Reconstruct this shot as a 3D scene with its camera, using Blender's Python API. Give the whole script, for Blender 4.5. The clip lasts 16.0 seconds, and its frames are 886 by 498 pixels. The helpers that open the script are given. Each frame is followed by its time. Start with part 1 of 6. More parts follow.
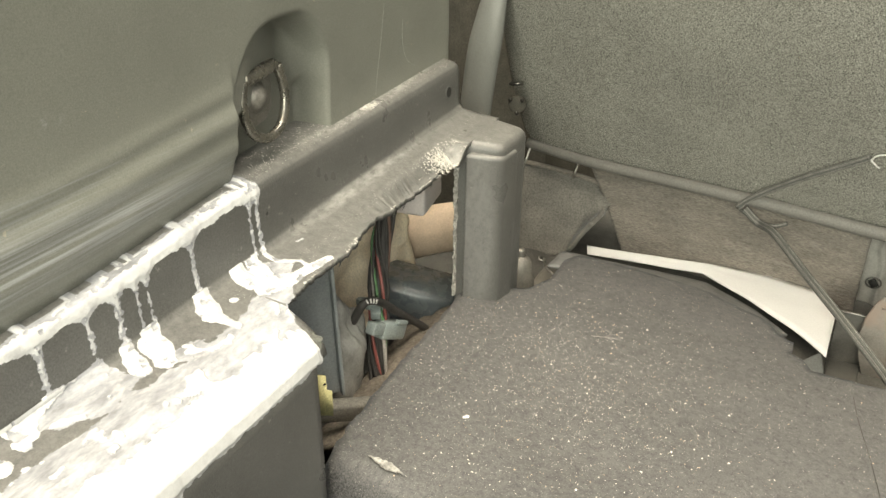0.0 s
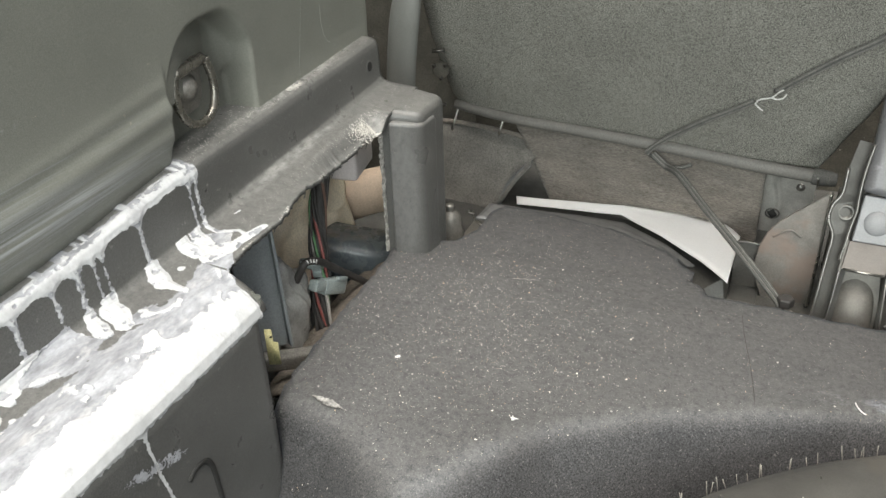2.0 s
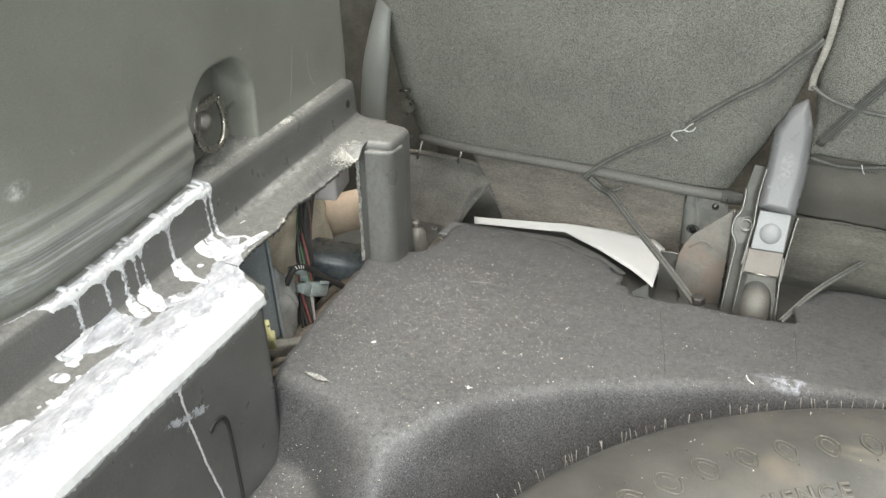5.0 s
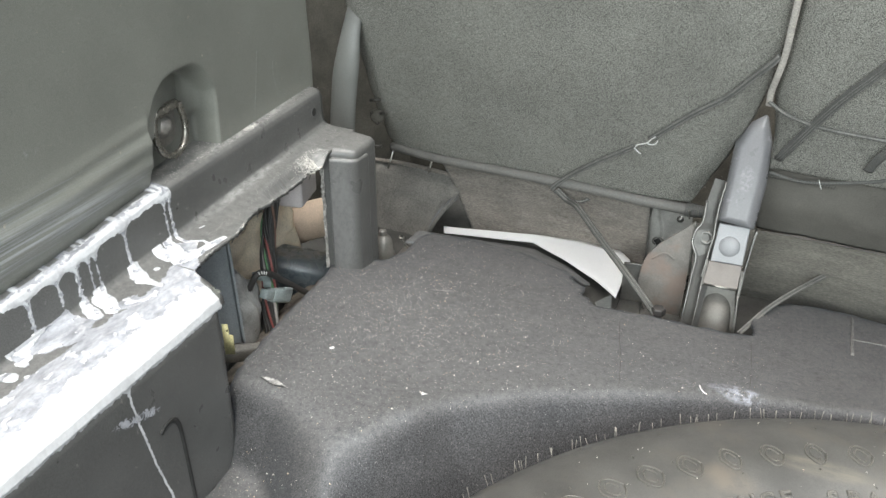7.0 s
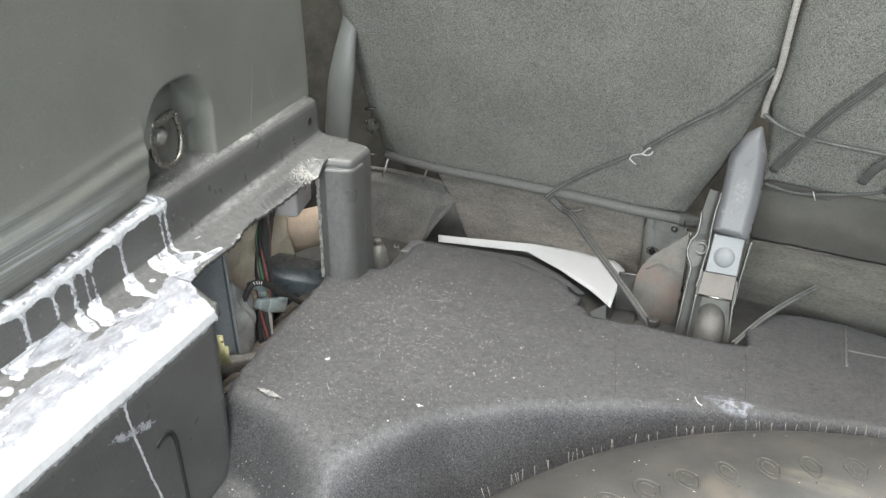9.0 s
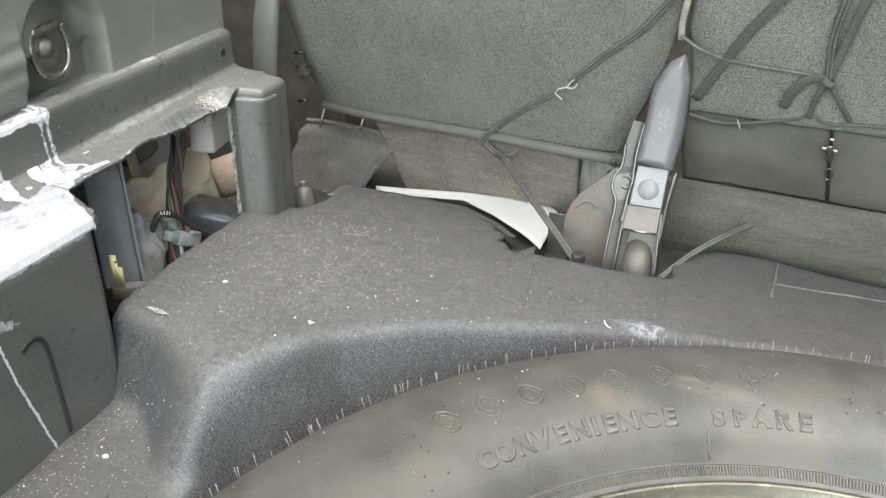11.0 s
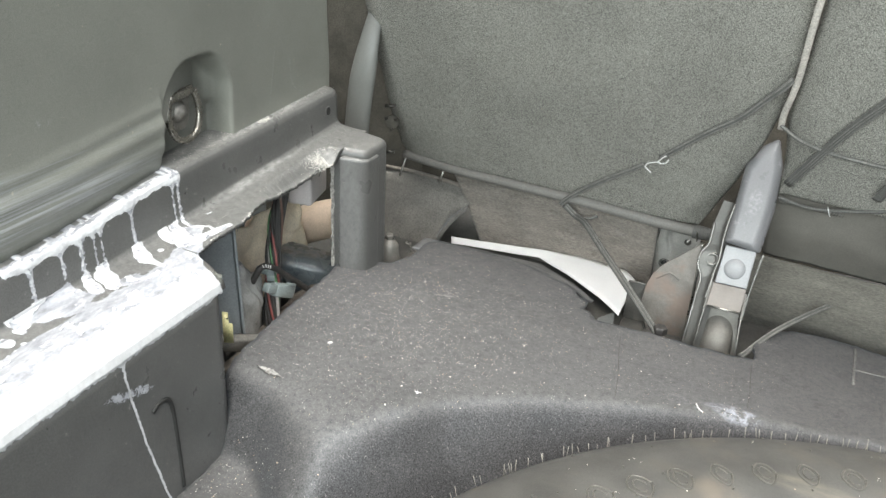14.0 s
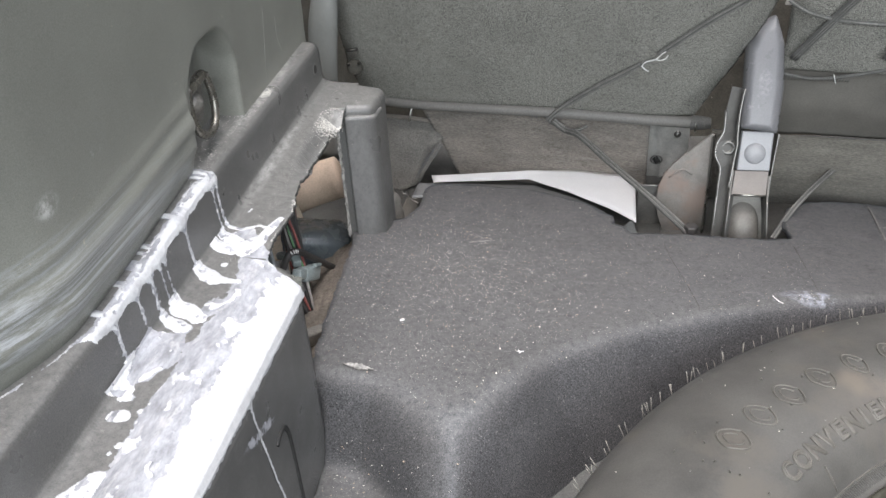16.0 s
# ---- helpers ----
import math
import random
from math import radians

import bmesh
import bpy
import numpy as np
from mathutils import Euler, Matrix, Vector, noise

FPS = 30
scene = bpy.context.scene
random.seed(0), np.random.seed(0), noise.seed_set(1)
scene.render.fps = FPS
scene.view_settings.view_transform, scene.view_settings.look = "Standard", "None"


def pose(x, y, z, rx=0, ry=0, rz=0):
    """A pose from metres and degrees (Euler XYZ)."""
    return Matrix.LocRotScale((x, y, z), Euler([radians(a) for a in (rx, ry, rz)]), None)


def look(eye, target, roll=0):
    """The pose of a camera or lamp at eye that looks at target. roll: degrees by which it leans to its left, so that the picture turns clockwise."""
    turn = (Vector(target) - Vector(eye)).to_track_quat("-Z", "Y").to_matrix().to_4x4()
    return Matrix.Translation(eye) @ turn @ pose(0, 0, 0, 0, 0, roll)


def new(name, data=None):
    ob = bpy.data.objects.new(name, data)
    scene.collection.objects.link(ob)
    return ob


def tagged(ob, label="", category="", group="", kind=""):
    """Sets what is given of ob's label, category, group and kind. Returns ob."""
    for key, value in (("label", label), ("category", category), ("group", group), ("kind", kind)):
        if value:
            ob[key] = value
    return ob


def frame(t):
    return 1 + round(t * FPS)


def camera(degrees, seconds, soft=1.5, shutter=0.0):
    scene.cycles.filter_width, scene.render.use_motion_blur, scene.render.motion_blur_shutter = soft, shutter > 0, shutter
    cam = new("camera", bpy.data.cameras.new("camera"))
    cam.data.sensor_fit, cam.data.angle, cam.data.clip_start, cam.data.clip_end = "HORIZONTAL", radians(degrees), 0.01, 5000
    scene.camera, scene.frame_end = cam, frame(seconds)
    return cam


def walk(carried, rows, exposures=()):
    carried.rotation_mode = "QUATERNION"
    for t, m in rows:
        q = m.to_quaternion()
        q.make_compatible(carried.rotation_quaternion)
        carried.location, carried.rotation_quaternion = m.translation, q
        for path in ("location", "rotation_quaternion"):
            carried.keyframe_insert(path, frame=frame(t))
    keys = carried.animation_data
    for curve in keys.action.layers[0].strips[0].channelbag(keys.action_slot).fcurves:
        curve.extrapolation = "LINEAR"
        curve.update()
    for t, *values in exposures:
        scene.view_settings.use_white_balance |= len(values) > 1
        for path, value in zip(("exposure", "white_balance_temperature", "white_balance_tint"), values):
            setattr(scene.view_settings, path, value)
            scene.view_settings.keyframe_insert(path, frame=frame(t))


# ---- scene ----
cam = camera(53.5, 16.0)
PATH = [
    (0, (0.039, 0.036, 0.324), (-0.741, 1.625, -0.607), 0.9),
    (0.5, (0.047, 0.03, 0.323), (-0.713, 1.582, -0.684), 0.6),
    (1, (0.062, 0.034, 0.319), (-0.68, 1.59, -0.695), 1.0),
    (1.5, (0.075, 0.024, 0.333), (-0.647, 1.589, -0.68), -1.2),
    (2, (0.083, 0.002, 0.353), (-0.613, 1.573, -0.669), -1.9),
    (2.5, (0.09, -0.028, 0.364), (-0.592, 1.558, -0.645), -1.4),
    (3, (0.103, -0.049, 0.372), (-0.575, 1.56, -0.604), -1.4),
    (3.5, (0.11, -0.069, 0.381), (-0.555, 1.552, -0.583), -1.7),
    (4, (0.115, -0.081, 0.383), (-0.537, 1.547, -0.579), -1.2),
    (6.5, (0.138, -0.097, 0.399), (-0.481, 1.56, -0.536), -0.8),
    (7, (0.145, -0.092, 0.39), (-0.475, 1.566, -0.541), 0.2),
    (7.5, (0.146, -0.086, 0.397), (-0.465, 1.573, -0.538), 0.8),
    (8, (0.138, -0.083, 0.396), (-0.461, 1.582, -0.535), 1.1),
    (10.5, (0.175, -0.105, 0.382), (-0.438, 1.565, -0.532), 0.0),
    (11, (0.214, -0.078, 0.332), (-0.414, 1.595, -0.567), 0.1),
    (11.5, (0.213, -0.07, 0.273), (-0.55, 1.558, -0.603), -0.4),
    (12, (0.201, -0.074, 0.307), (-0.577, 1.55, -0.564), -0.3),
    (12.5, (0.168, -0.087, 0.334), (-0.614, 1.538, -0.53), 0.5),
    (13, (0.14, -0.089, 0.355), (-0.618, 1.542, -0.52), 2.6),
    (13.5, (0.141, -0.091, 0.356), (-0.538, 1.573, -0.521), 4.4),
    (14, (0.154, -0.098, 0.376), (-0.503, 1.574, -0.503), 3.2),
    (14.5, (0.093, -0.089, 0.357), (-0.487, 1.616, -0.514), -0.7),
    (15, (0.05, -0.082, 0.376), (-0.459, 1.62, -0.544), -3.5),
    (15.5, (0.025, -0.053, 0.386), (-0.342, 1.662, -0.575), -3.8),
    (16, (0.01, -0.088, 0.378), (-0.304, 1.587, -0.669), -3.5),
]
# the film camera's own exposure and white balance: seconds, stops, kelvin, tint
TONE = [(0, 0.38, 7700, 3), (0.5, -0.22, 6950, 6), (1, -0.37, 6850, 7), (1.5, -0.40, 6550, 6), (2, 0.0, 6600, 6), (2.5, 0.2, 6550, 5), (3, 0.25, 6550, 5), (3.5, 0.28, 6500, 4), (4, 0.27, 6550, 4), (6.5, 0.25, 6400, 6), (7, 0.2, 6280, 6.5), (8, 0.19, 6280, 6.5), (10.5, 0.22, 6180, 6.5), (11, 0.37, 6300, 5), (11.5, 0.55, 6600, 7), (12, 0.52, 6550, 6), (12.5, 0.36, 6250, 5), (13, 0.38, 6300, 5), (14, 0.40, 6350, 6), (14.5, 0.38, 6260, 5), (15, 0.17, 6260, 5), (15.5, 0.05, 6300, 8), (16, 0.08, 6200, 12)]
walk(cam, [(t, look(eye, target, roll)) for t, eye, target, roll in PATH], TONE)

# ---- world ----
world = bpy.data.worlds.new("daylight")
scene.world = world
world.use_nodes = True
wn = world.node_tree
sky = wn.nodes.new("ShaderNodeTexSky")
sky.sky_type, sky.sun_disc = "NISHITA", False
sky.sun_elevation, sky.sun_rotation = radians(72), radians(170)
sky.air_density, sky.dust_density, sky.ozone_density = 0.6, 7.0, 0.3
wn.links.new(sky.outputs[0], wn.nodes["Background"].inputs[0])
wn.nodes["Background"].inputs[1].default_value = 0.15

sun = new("sun", bpy.data.lights.new("sun", "SUN"))
sun.data.energy, sun.data.angle, sun.data.color = 3.4, radians(45), (1.0, 0.99, 0.97)
sun.matrix_world = look((0.28, 0.20, 2.3), (0, 0.4, 0))

# the sky seen through the raised tailgate
gate = new("tailgate_daylight", bpy.data.lights.new("tailgate_daylight", "AREA"))
gate.data.shape, gate.data.size, gate.data.size_y = "RECTANGLE", 2.0, 1.0
gate.data.energy, gate.data.color = 50.0, (0.95, 1.0, 0.98)
gate.matrix_world = look((0.20, -1.50, 0.85), (0.0, 0.60, 0.10))


# ---- materials ----
def surface(name, base, rough=0.5, metal=0.0, vary=0.25, scale=40.0, grain=0.15, gscale=900.0, bump=0.2, bscale=900.0,
            dust_light=0.0, dust_light_col=(0.30, 0.29, 0.26), spec=0.5, sheen=0.0, stain=None, stain_scale=25.0, stain_cut=0.6, stretch=None, depth=0.001, up_from=0.35):
    m = bpy.data.materials.new(name)
    m.use_nodes = True
    t = m.node_tree
    n, k = t.nodes, t.links
    b = n["Principled BSDF"]
    co = n.new("ShaderNodeTexCoord")
    src = co.outputs["Object"]
    if stretch:
        mp = n.new("ShaderNodeMapping")
        mp.inputs["Scale"].default_value = stretch
        k.new(src, mp.inputs["Vector"])
        src = mp.outputs[0]

    def noisy(sc, detail=4.0, ro=0.6):
        x = n.new("ShaderNodeTexNoise")
        x.inputs["Scale"].default_value, x.inputs["Detail"].default_value, x.inputs["Roughness"].default_value = sc, detail, ro
        k.new(src, x.inputs["Vector"])
        return x.outputs["Fac"]

    def ramp(fac, lo, hi, a=0.0, z=1.0):
        r = n.new("ShaderNodeMapRange")
        r.inputs[1].default_value, r.inputs[2].default_value, r.inputs[3].default_value, r.inputs[4].default_value = lo, hi, a, z
        k.new(fac, r.inputs[0])
        return r.outputs[0]

    def times(a, v):
        x = n.new("ShaderNodeMath")
        x.operation = "MULTIPLY"
        k.new(a, x.inputs[0])
        if isinstance(v, float):
            x.inputs[1].default_value = v
        else:
            k.new(v, x.inputs[1])
        return x.outputs[0]

    def blend(fac, a, z):
        x = n.new("ShaderNodeMix")
        x.data_type = "RGBA"
        k.new(fac, x.inputs[0])
        for v, s in ((a, x.inputs[6]), (z, x.inputs[7])):
            if isinstance(v, tuple):
                s.default_value = (*v, 1)
            else:
                k.new(v, s)
        return x.outputs[2]

    lo, hi = tuple(c * (1 - vary) for c in base), tuple(c * (1 + vary) for c in base)
    col = blend(ramp(noisy(scale), 0.3, 0.7), lo, hi)
    fine = noisy(gscale, 3.0, 0.7)
    if grain:
        g = n.new("ShaderNodeHueSaturation")
        k.new(ramp(fine, 0.3, 0.7, 1 - grain * 2, 1 + grain * 2), g.inputs["Value"])
        k.new(col, g.inputs["Color"])
        col = g.outputs[0]
    if stain:
        col = blend(ramp(noisy(stain_scale, 6.0, 0.65), stain_cut, stain_cut + 0.12), col, stain)
    # up-facing parts paler: a dusty coat, with light from above put into the colour
    if dust_light:
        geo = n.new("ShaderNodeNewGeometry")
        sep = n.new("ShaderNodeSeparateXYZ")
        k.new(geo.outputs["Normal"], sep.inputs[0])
        up = ramp(sep.outputs["Z"], up_from, 0.96)
        col = blend(times(times(up, ramp(noisy(260.0, 8.0, 0.75), 0.30, 0.68)), float(dust_light)), col, dust_light_col)
    k.new(col, b.inputs["Base Color"])
    b.inputs["Metallic"].default_value = metal
    b.inputs["Specular IOR Level"].default_value = spec
    k.new(ramp(noisy(scale * 2.5), 0.3, 0.7, max(0.02, rough - 0.08), min(1, rough + 0.08)), b.inputs["Roughness"])
    if sheen:
        b.inputs["Sheen Weight"].default_value, b.inputs["Sheen Roughness"].default_value = sheen, 0.4
        b.inputs["Sheen Tint"].default_value = (0.72, 0.84, 1.0, 1)
    if bump:
        u = n.new("ShaderNodeBump")
        u.inputs["Strength"].default_value, u.inputs["Distance"].default_value = bump, depth
        k.new(noisy(bscale, 3.0, 0.6), u.inputs["Height"])
        k.new(u.outputs[0], b.inputs["Normal"])
    return m


# the ledges' sheen is painted into the dusty tone of up-facing parts
PLASTIC = surface("black_grained_plastic", (0.099, 0.099, 0.095), 0.34, vary=0.14, scale=18, grain=0.14, gscale=1300, bump=0.45, bscale=1400, dust_light=0.52, dust_light_col=(0.31, 0.305, 0.29), depth=0.0004)
def worn_toned(m, colour, centre, radii, scale=60.0, lo=0.5, hi=0.62, stretch=(1, 1, 1), strength=1.0):
    """Adds a patch of its own shape, wear or painted light and shade, about a place, to a material."""
    t = m.node_tree
    n, k = t.nodes, t.links
    b = n["Principled BSDF"]
    old = b.inputs["Base Color"].links[0].from_socket
    co = n.new("ShaderNodeTexCoord")
    mp = n.new("ShaderNodeMapping")
    mp.vector_type = "TEXTURE"
    mp.inputs["Location"].default_value, mp.inputs["Scale"].default_value = centre, radii
    k.new(co.outputs["Object"], mp.inputs["Vector"])
    ln = n.new("ShaderNodeVectorMath")
    ln.operation = "LENGTH"
    k.new(mp.outputs[0], ln.inputs[0])
    near = n.new("ShaderNodeMapRange")
    near.interpolation_type = "SMOOTHSTEP"
    near.inputs[1].default_value, near.inputs[2].default_value, near.inputs[3].default_value, near.inputs[4].default_value = 0.45, 1.0, 1.0, 0.0
    k.new(ln.outputs["Value"], near.inputs[0])
    m2 = n.new("ShaderNodeMapping")
    m2.inputs["Scale"].default_value = stretch
    k.new(co.outputs["Object"], m2.inputs["Vector"])
    tx = n.new("ShaderNodeTexNoise")
    tx.inputs["Scale"].default_value, tx.inputs["Detail"].default_value, tx.inputs["Roughness"].default_value = scale, 7.0, 0.7
    k.new(m2.outputs[0], tx.inputs["Vector"])
    cut = n.new("ShaderNodeMapRange")
    cut.inputs[1].default_value, cut.inputs[2].default_value = lo, hi
    k.new(tx.outputs["Fac"], cut.inputs[0])
    mu = n.new("ShaderNodeMath")
    mu.operation = "MULTIPLY"
    k.new(near.outputs[0], mu.inputs[0])
    k.new(cut.outputs[0], mu.inputs[1])
    ms = n.new("ShaderNodeMath")
    ms.operation = "MULTIPLY"
    ms.inputs[1].default_value = strength
    k.new(mu.outputs[0], ms.inputs[0])
    x = n.new("ShaderNodeMix")
    x.data_type = "RGBA"
    k.new(ms.outputs[0], x.inputs[0])
    k.new(old, x.inputs[6])
    x.inputs[7].default_value = (*colour, 1)
    k.new(x.outputs[2], b.inputs["Base Color"])
    return m


# the upper panel's haze and brighter light are put into this paler base colour
PANEL = surface("lightened_black_plastic", (0.212, 0.216, 0.190), 0.40, vary=0.10, scale=12, grain=0.09, gscale=1500, bump=0.35, bscale=1600, dust_light=0.5, depth=0.0004)
# pale streaks stretched along the panel's ribbed shoulder
worn_toned(PANEL, (0.46, 0.48, 0.50), (-0.205, 0.13, 0.182), (0.05, 0.22, 0.018), 3.0, 0.44, 0.64, (60, 3, 190), 0.80)
worn_toned(PANEL, (0.34, 0.36, 0.37), (-0.210, 0.14, 0.200), (0.05, 0.22, 0.014), 3.0, 0.48, 0.66, (60, 3, 160), 0.7)
worn_toned(PANEL, (0.55, 0.55, 0.53), (-0.208, 0.183, 0.2215), (0.03, 0.010, 0.007), 190, 0.42, 0.62)
worn_toned(PANEL, (0.40, 0.40, 0.39), (-0.208, 0.222, 0.226), (0.03, 0.008, 0.004), 260, 0.50, 0.66)
worn_toned(PANEL, (0.42, 0.38, 0.30), (-0.20, 0.40, 0.20), (0.2, 0.4, 0.3), 150, 0.66, 0.70, (1, 1, 1), 0.7)
# the rib's brighter front: light falling on it is put into the colour
worn_toned(PLASTIC, (0.175, 0.175, 0.172), (-0.151, 0.470, 0.085), (0.013, 0.012, 0.075), 300, 0.25, 0.60, (1, 1, 0.6), 0.75)
worn_toned(PLASTIC, (0.34, 0.33, 0.31), (-0.19, 0.30, 0.15), (0.3, 0.5, 0.2), 170, 0.64, 0.70, (1, 1, 1), 0.5)
worn_toned(PLASTIC, (0.50, 0.49, 0.46), (-0.185, 0.44, 0.155), (0.035, 0.14, 0.026), 620, 0.61, 0.67, (1, 1, 1), 0.42)
# shelf edge and riser foot: scuffs, with their highlight bands put into the colour
worn_toned(PLASTIC, (0.46, 0.45, 0.43), (-0.197, 0.45, 0.171), (0.007, 0.110, 0.006), 210, 0.42, 0.62, (1, 1, 1), 0.8)
worn_toned(PLASTIC, (0.40, 0.395, 0.38), (-0.185, 0.42, 0.1395), (0.0065, 0.11, 0.006), 230, 0.40, 0.64, (1, 0.5, 1), 0.7)
worn_toned(PLASTIC, (0.36, 0.35, 0.33), (-0.166, 0.455, 0.143), (0.012, 0.030, 0.012), 210, 0.46, 0.66, (1, 1, 1), 0.6)
PLASTIC2 = surface("grey_grained_plastic", (0.160, 0.164, 0.154), 0.45, vary=0.10, scale=18, grain=0.08, gscale=1500, bump=0.3, bscale=1500, depth=0.0004)
GRITTY = surface("pale_grit", (0.50, 0.485, 0.45), 0.9, vary=0.4, scale=300, grain=0.1, bump=0.0)
# dusty deck tops also carry the top light; steep faces stay darker
CARPET = surface("charcoal_carpet", (0.055, 0.054, 0.0545), 0.48, vary=0.22, scale=18, grain=0.50, gscale=1150, bump=0.26, bscale=1150, spec=0.40, dust_light=0.72, dust_light_col=(0.157, 0.153, 0.148), sheen=0.08, depth=0.0006, up_from=0.55)
CARPET.node_tree.nodes["Principled BSDF"].inputs["Specular Tint"].default_value = (0.85, 0.92, 1.0, 1)
# darker lower carpet: the shade beside tyre and trim is put into the colour
worn_toned(CARPET, (0.052, 0.050, 0.048), (-0.13, 0.05, -0.012), (0.17, 0.30, 0.034), 30, 0.20, 0.50, (1, 1, 1), 0.75)
worn_toned(CARPET, (0.42, 0.44, 0.50), (0.163, 0.434, 0.03), (0.022, 0.010, 0.05), 170, 0.45, 0.62, (1, 1, 1), 0.8)
# paler strip along the deck's crease, beside the smudge
worn_toned(CARPET, (0.30, 0.30, 0.31), (0.130, 0.428, 0.03), (0.035, 0.008, 0.05), 140, 0.52, 0.66, (1, 1, 1), 0.6)
worn_toned(CARPET, (0.27, 0.265, 0.25), (0.0, 0.4, 0.0), (3, 3, 3), 760, 0.60, 0.66, (1, 1, 1), 0.70)
worn_toned(CARPET, (0.030, 0.029, 0.028), (0.0, 0.4, 0.0), (3, 3, 3), 620, 0.62, 0.70, (1, 1.3, 1), 0.22)
FABRIC = surface("grey_seat_fabric", (0.265, 0.260, 0.234), 0.95, vary=0.14, scale=9, grain=0.58, gscale=1500, bump=0.75, bscale=1600, spec=0.2, depth=0.0012)
SKIRT = surface("brown_grey_felt", (0.225, 0.203, 0.178), 0.95, vary=0.22, scale=22, grain=0.20, gscale=330, bump=0.8, bscale=260, spec=0.2, sheen=0.1, stain=(0.28, 0.26, 0.235), stain_scale=42, stain_cut=0.60, stretch=(1.0, 1, 4.5), depth=0.002)
FELT = surface("olive_grey_felt", (0.138, 0.131, 0.114), 0.95, vary=0.16, scale=22, grain=0.16, gscale=330, bump=0.6, bscale=260, spec=0.2, sheen=0.1, stretch=(1.0, 1, 4.5), depth=0.0015)
VINYL = surface("dark_vinyl", (0.165, 0.156, 0.138), 0.6, vary=0.22, scale=14, grain=0.08, gscale=900, bump=0.3, bscale=700, depth=0.0005)
PIPING = surface("grey_piping", (0.165, 0.160, 0.148), 0.6, vary=0.1, scale=30, grain=0.12, bump=0.3, depth=0.0005)
WHITE = surface("dried_white_paint", (0.57, 0.58, 0.59), 0.6, vary=0.08, scale=60, grain=0.03, gscale=400, bump=0.5, bscale=160, stain=(0.44, 0.445, 0.46), stain_scale=60, stain_cut=0.56, depth=0.0012)
FILM = surface("thin_paint_film", (0.34, 0.348, 0.372), 0.5, vary=0.36, scale=120, grain=0.06, gscale=600, bump=0.4, bscale=220, stain=(0.50, 0.50, 0.51), stain_scale=110, stain_cut=0.55, stretch=(1.6, 0.7, 1.6), depth=0.0006)
RUBBER = surface("dusty_tyre_rubber", (0.071, 0.069, 0.063), 0.52, vary=0.30, scale=22, grain=0.08, gscale=1100, bump=0.25, bscale=900, stain=(0.090, 0.083, 0.071), stain_scale=16, stain_cut=0.50, depth=0.0004)
STEEL = surface("bare_steel", (0.42, 0.41, 0.38), 0.32, 1.0, vary=0.2, scale=40, grain=0.1, bump=0.1)
DARKSTEEL = surface("dark_oxidised_steel", (0.13, 0.125, 0.115), 0.34, 0.9, vary=0.2, scale=60, grain=0.1, bump=0.15)
RINGSTEEL = surface("worn_ring_steel", (0.21, 0.20, 0.175), 0.28, 0.8, vary=0.25, scale=60, grain=0.1, bump=0.15)
DULLSTEEL = surface("dull_zinc_steel", (0.225, 0.215, 0.195), 0.42, 0.4, vary=0.25, scale=60, grain=0.12, bump=0.2, stain=(0.20, 0.13, 0.09), stain_scale=70, stain_cut=0.62)
CHROME = surface("wheel_rim_silver", (0.098, 0.095, 0.074), 0.32, 0.60, vary=0.25, scale=20, grain=0.06, bump=0.1, stain=(0.150, 0.147, 0.130), stain_scale=90, stain_cut=0.56)
PRIMER = surface("grey_green_body_paint", (0.240, 0.268, 0.278), 0.5, vary=0.2, scale=30, grain=0.1, bump=0.15)
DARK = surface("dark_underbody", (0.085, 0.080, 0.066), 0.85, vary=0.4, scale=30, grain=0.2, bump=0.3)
TAN = surface("tan_padding", (0.55, 0.43, 0.33), 0.9, vary=0.18, scale=40, grain=0.06, gscale=700, bump=0.2, bscale=250)
TAPE = surface("beige_masking_tape", (0.80, 0.70, 0.55), 0.8, vary=0.15, scale=50, grain=0.1, bump=0.4, bscale=300)
FOAM = surface("off_white_block", (0.72, 0.67, 0.66), 0.75, vary=0.08, scale=40, grain=0.05, bump=0.2)
PAPER = surface("white_paper", (0.88, 0.88, 0.88), 0.8, vary=0.02, scale=30, grain=0.02, bump=0.05)
LOOM = surface("loom_tape", (0.045, 0.042, 0.040), 0.55, vary=0.3, scale=80, grain=0.1, bump=0.3)
REDWIRE = surface("red_wire", (0.27, 0.085, 0.075), 0.4, vary=0.1, bump=0.0)
PALEWIRE = surface("pale_wire", (0.42, 0.40, 0.38), 0.45, vary=0.2, bump=0.0)
BROWNWIRE = surface("brown_wire", (0.17, 0.10, 0.075), 0.4, vary=0.2, bump=0.0)
GREENWIRE = surface("green_wire", (0.10, 0.22, 0.10), 0.45, vary=0.2, bump=0.0)
CONN = surface("translucent_connector", (0.30, 0.345, 0.34), 0.4, vary=0.1, bump=0.05)
YELLOW = surface("yellowed_clip", (0.62, 0.58, 0.30), 0.6, vary=0.1, bump=0.1)
WEB = surface("woven_elastic", (0.110, 0.109, 0.102), 0.85, vary=0.15, scale=60, grain=0.25, gscale=1500, bump=0.3, bscale=1800, depth=0.0004)
WEBLIGHT = surface("frayed_elastic", (0.185, 0.182, 0.168), 0.85, vary=0.25, scale=90, grain=0.3, gscale=1500, bump=0.3, bscale=1800, depth=0.0004)
PALEWEB = surface("worn_pale_edge", (0.45, 0.42, 0.38), 0.9, vary=0.2, scale=80, grain=0.2, bump=0.4)
HOOKWHITE = surface("white_hook", (0.72, 0.72, 0.70), 0.5, vary=0.05, bump=0.0)
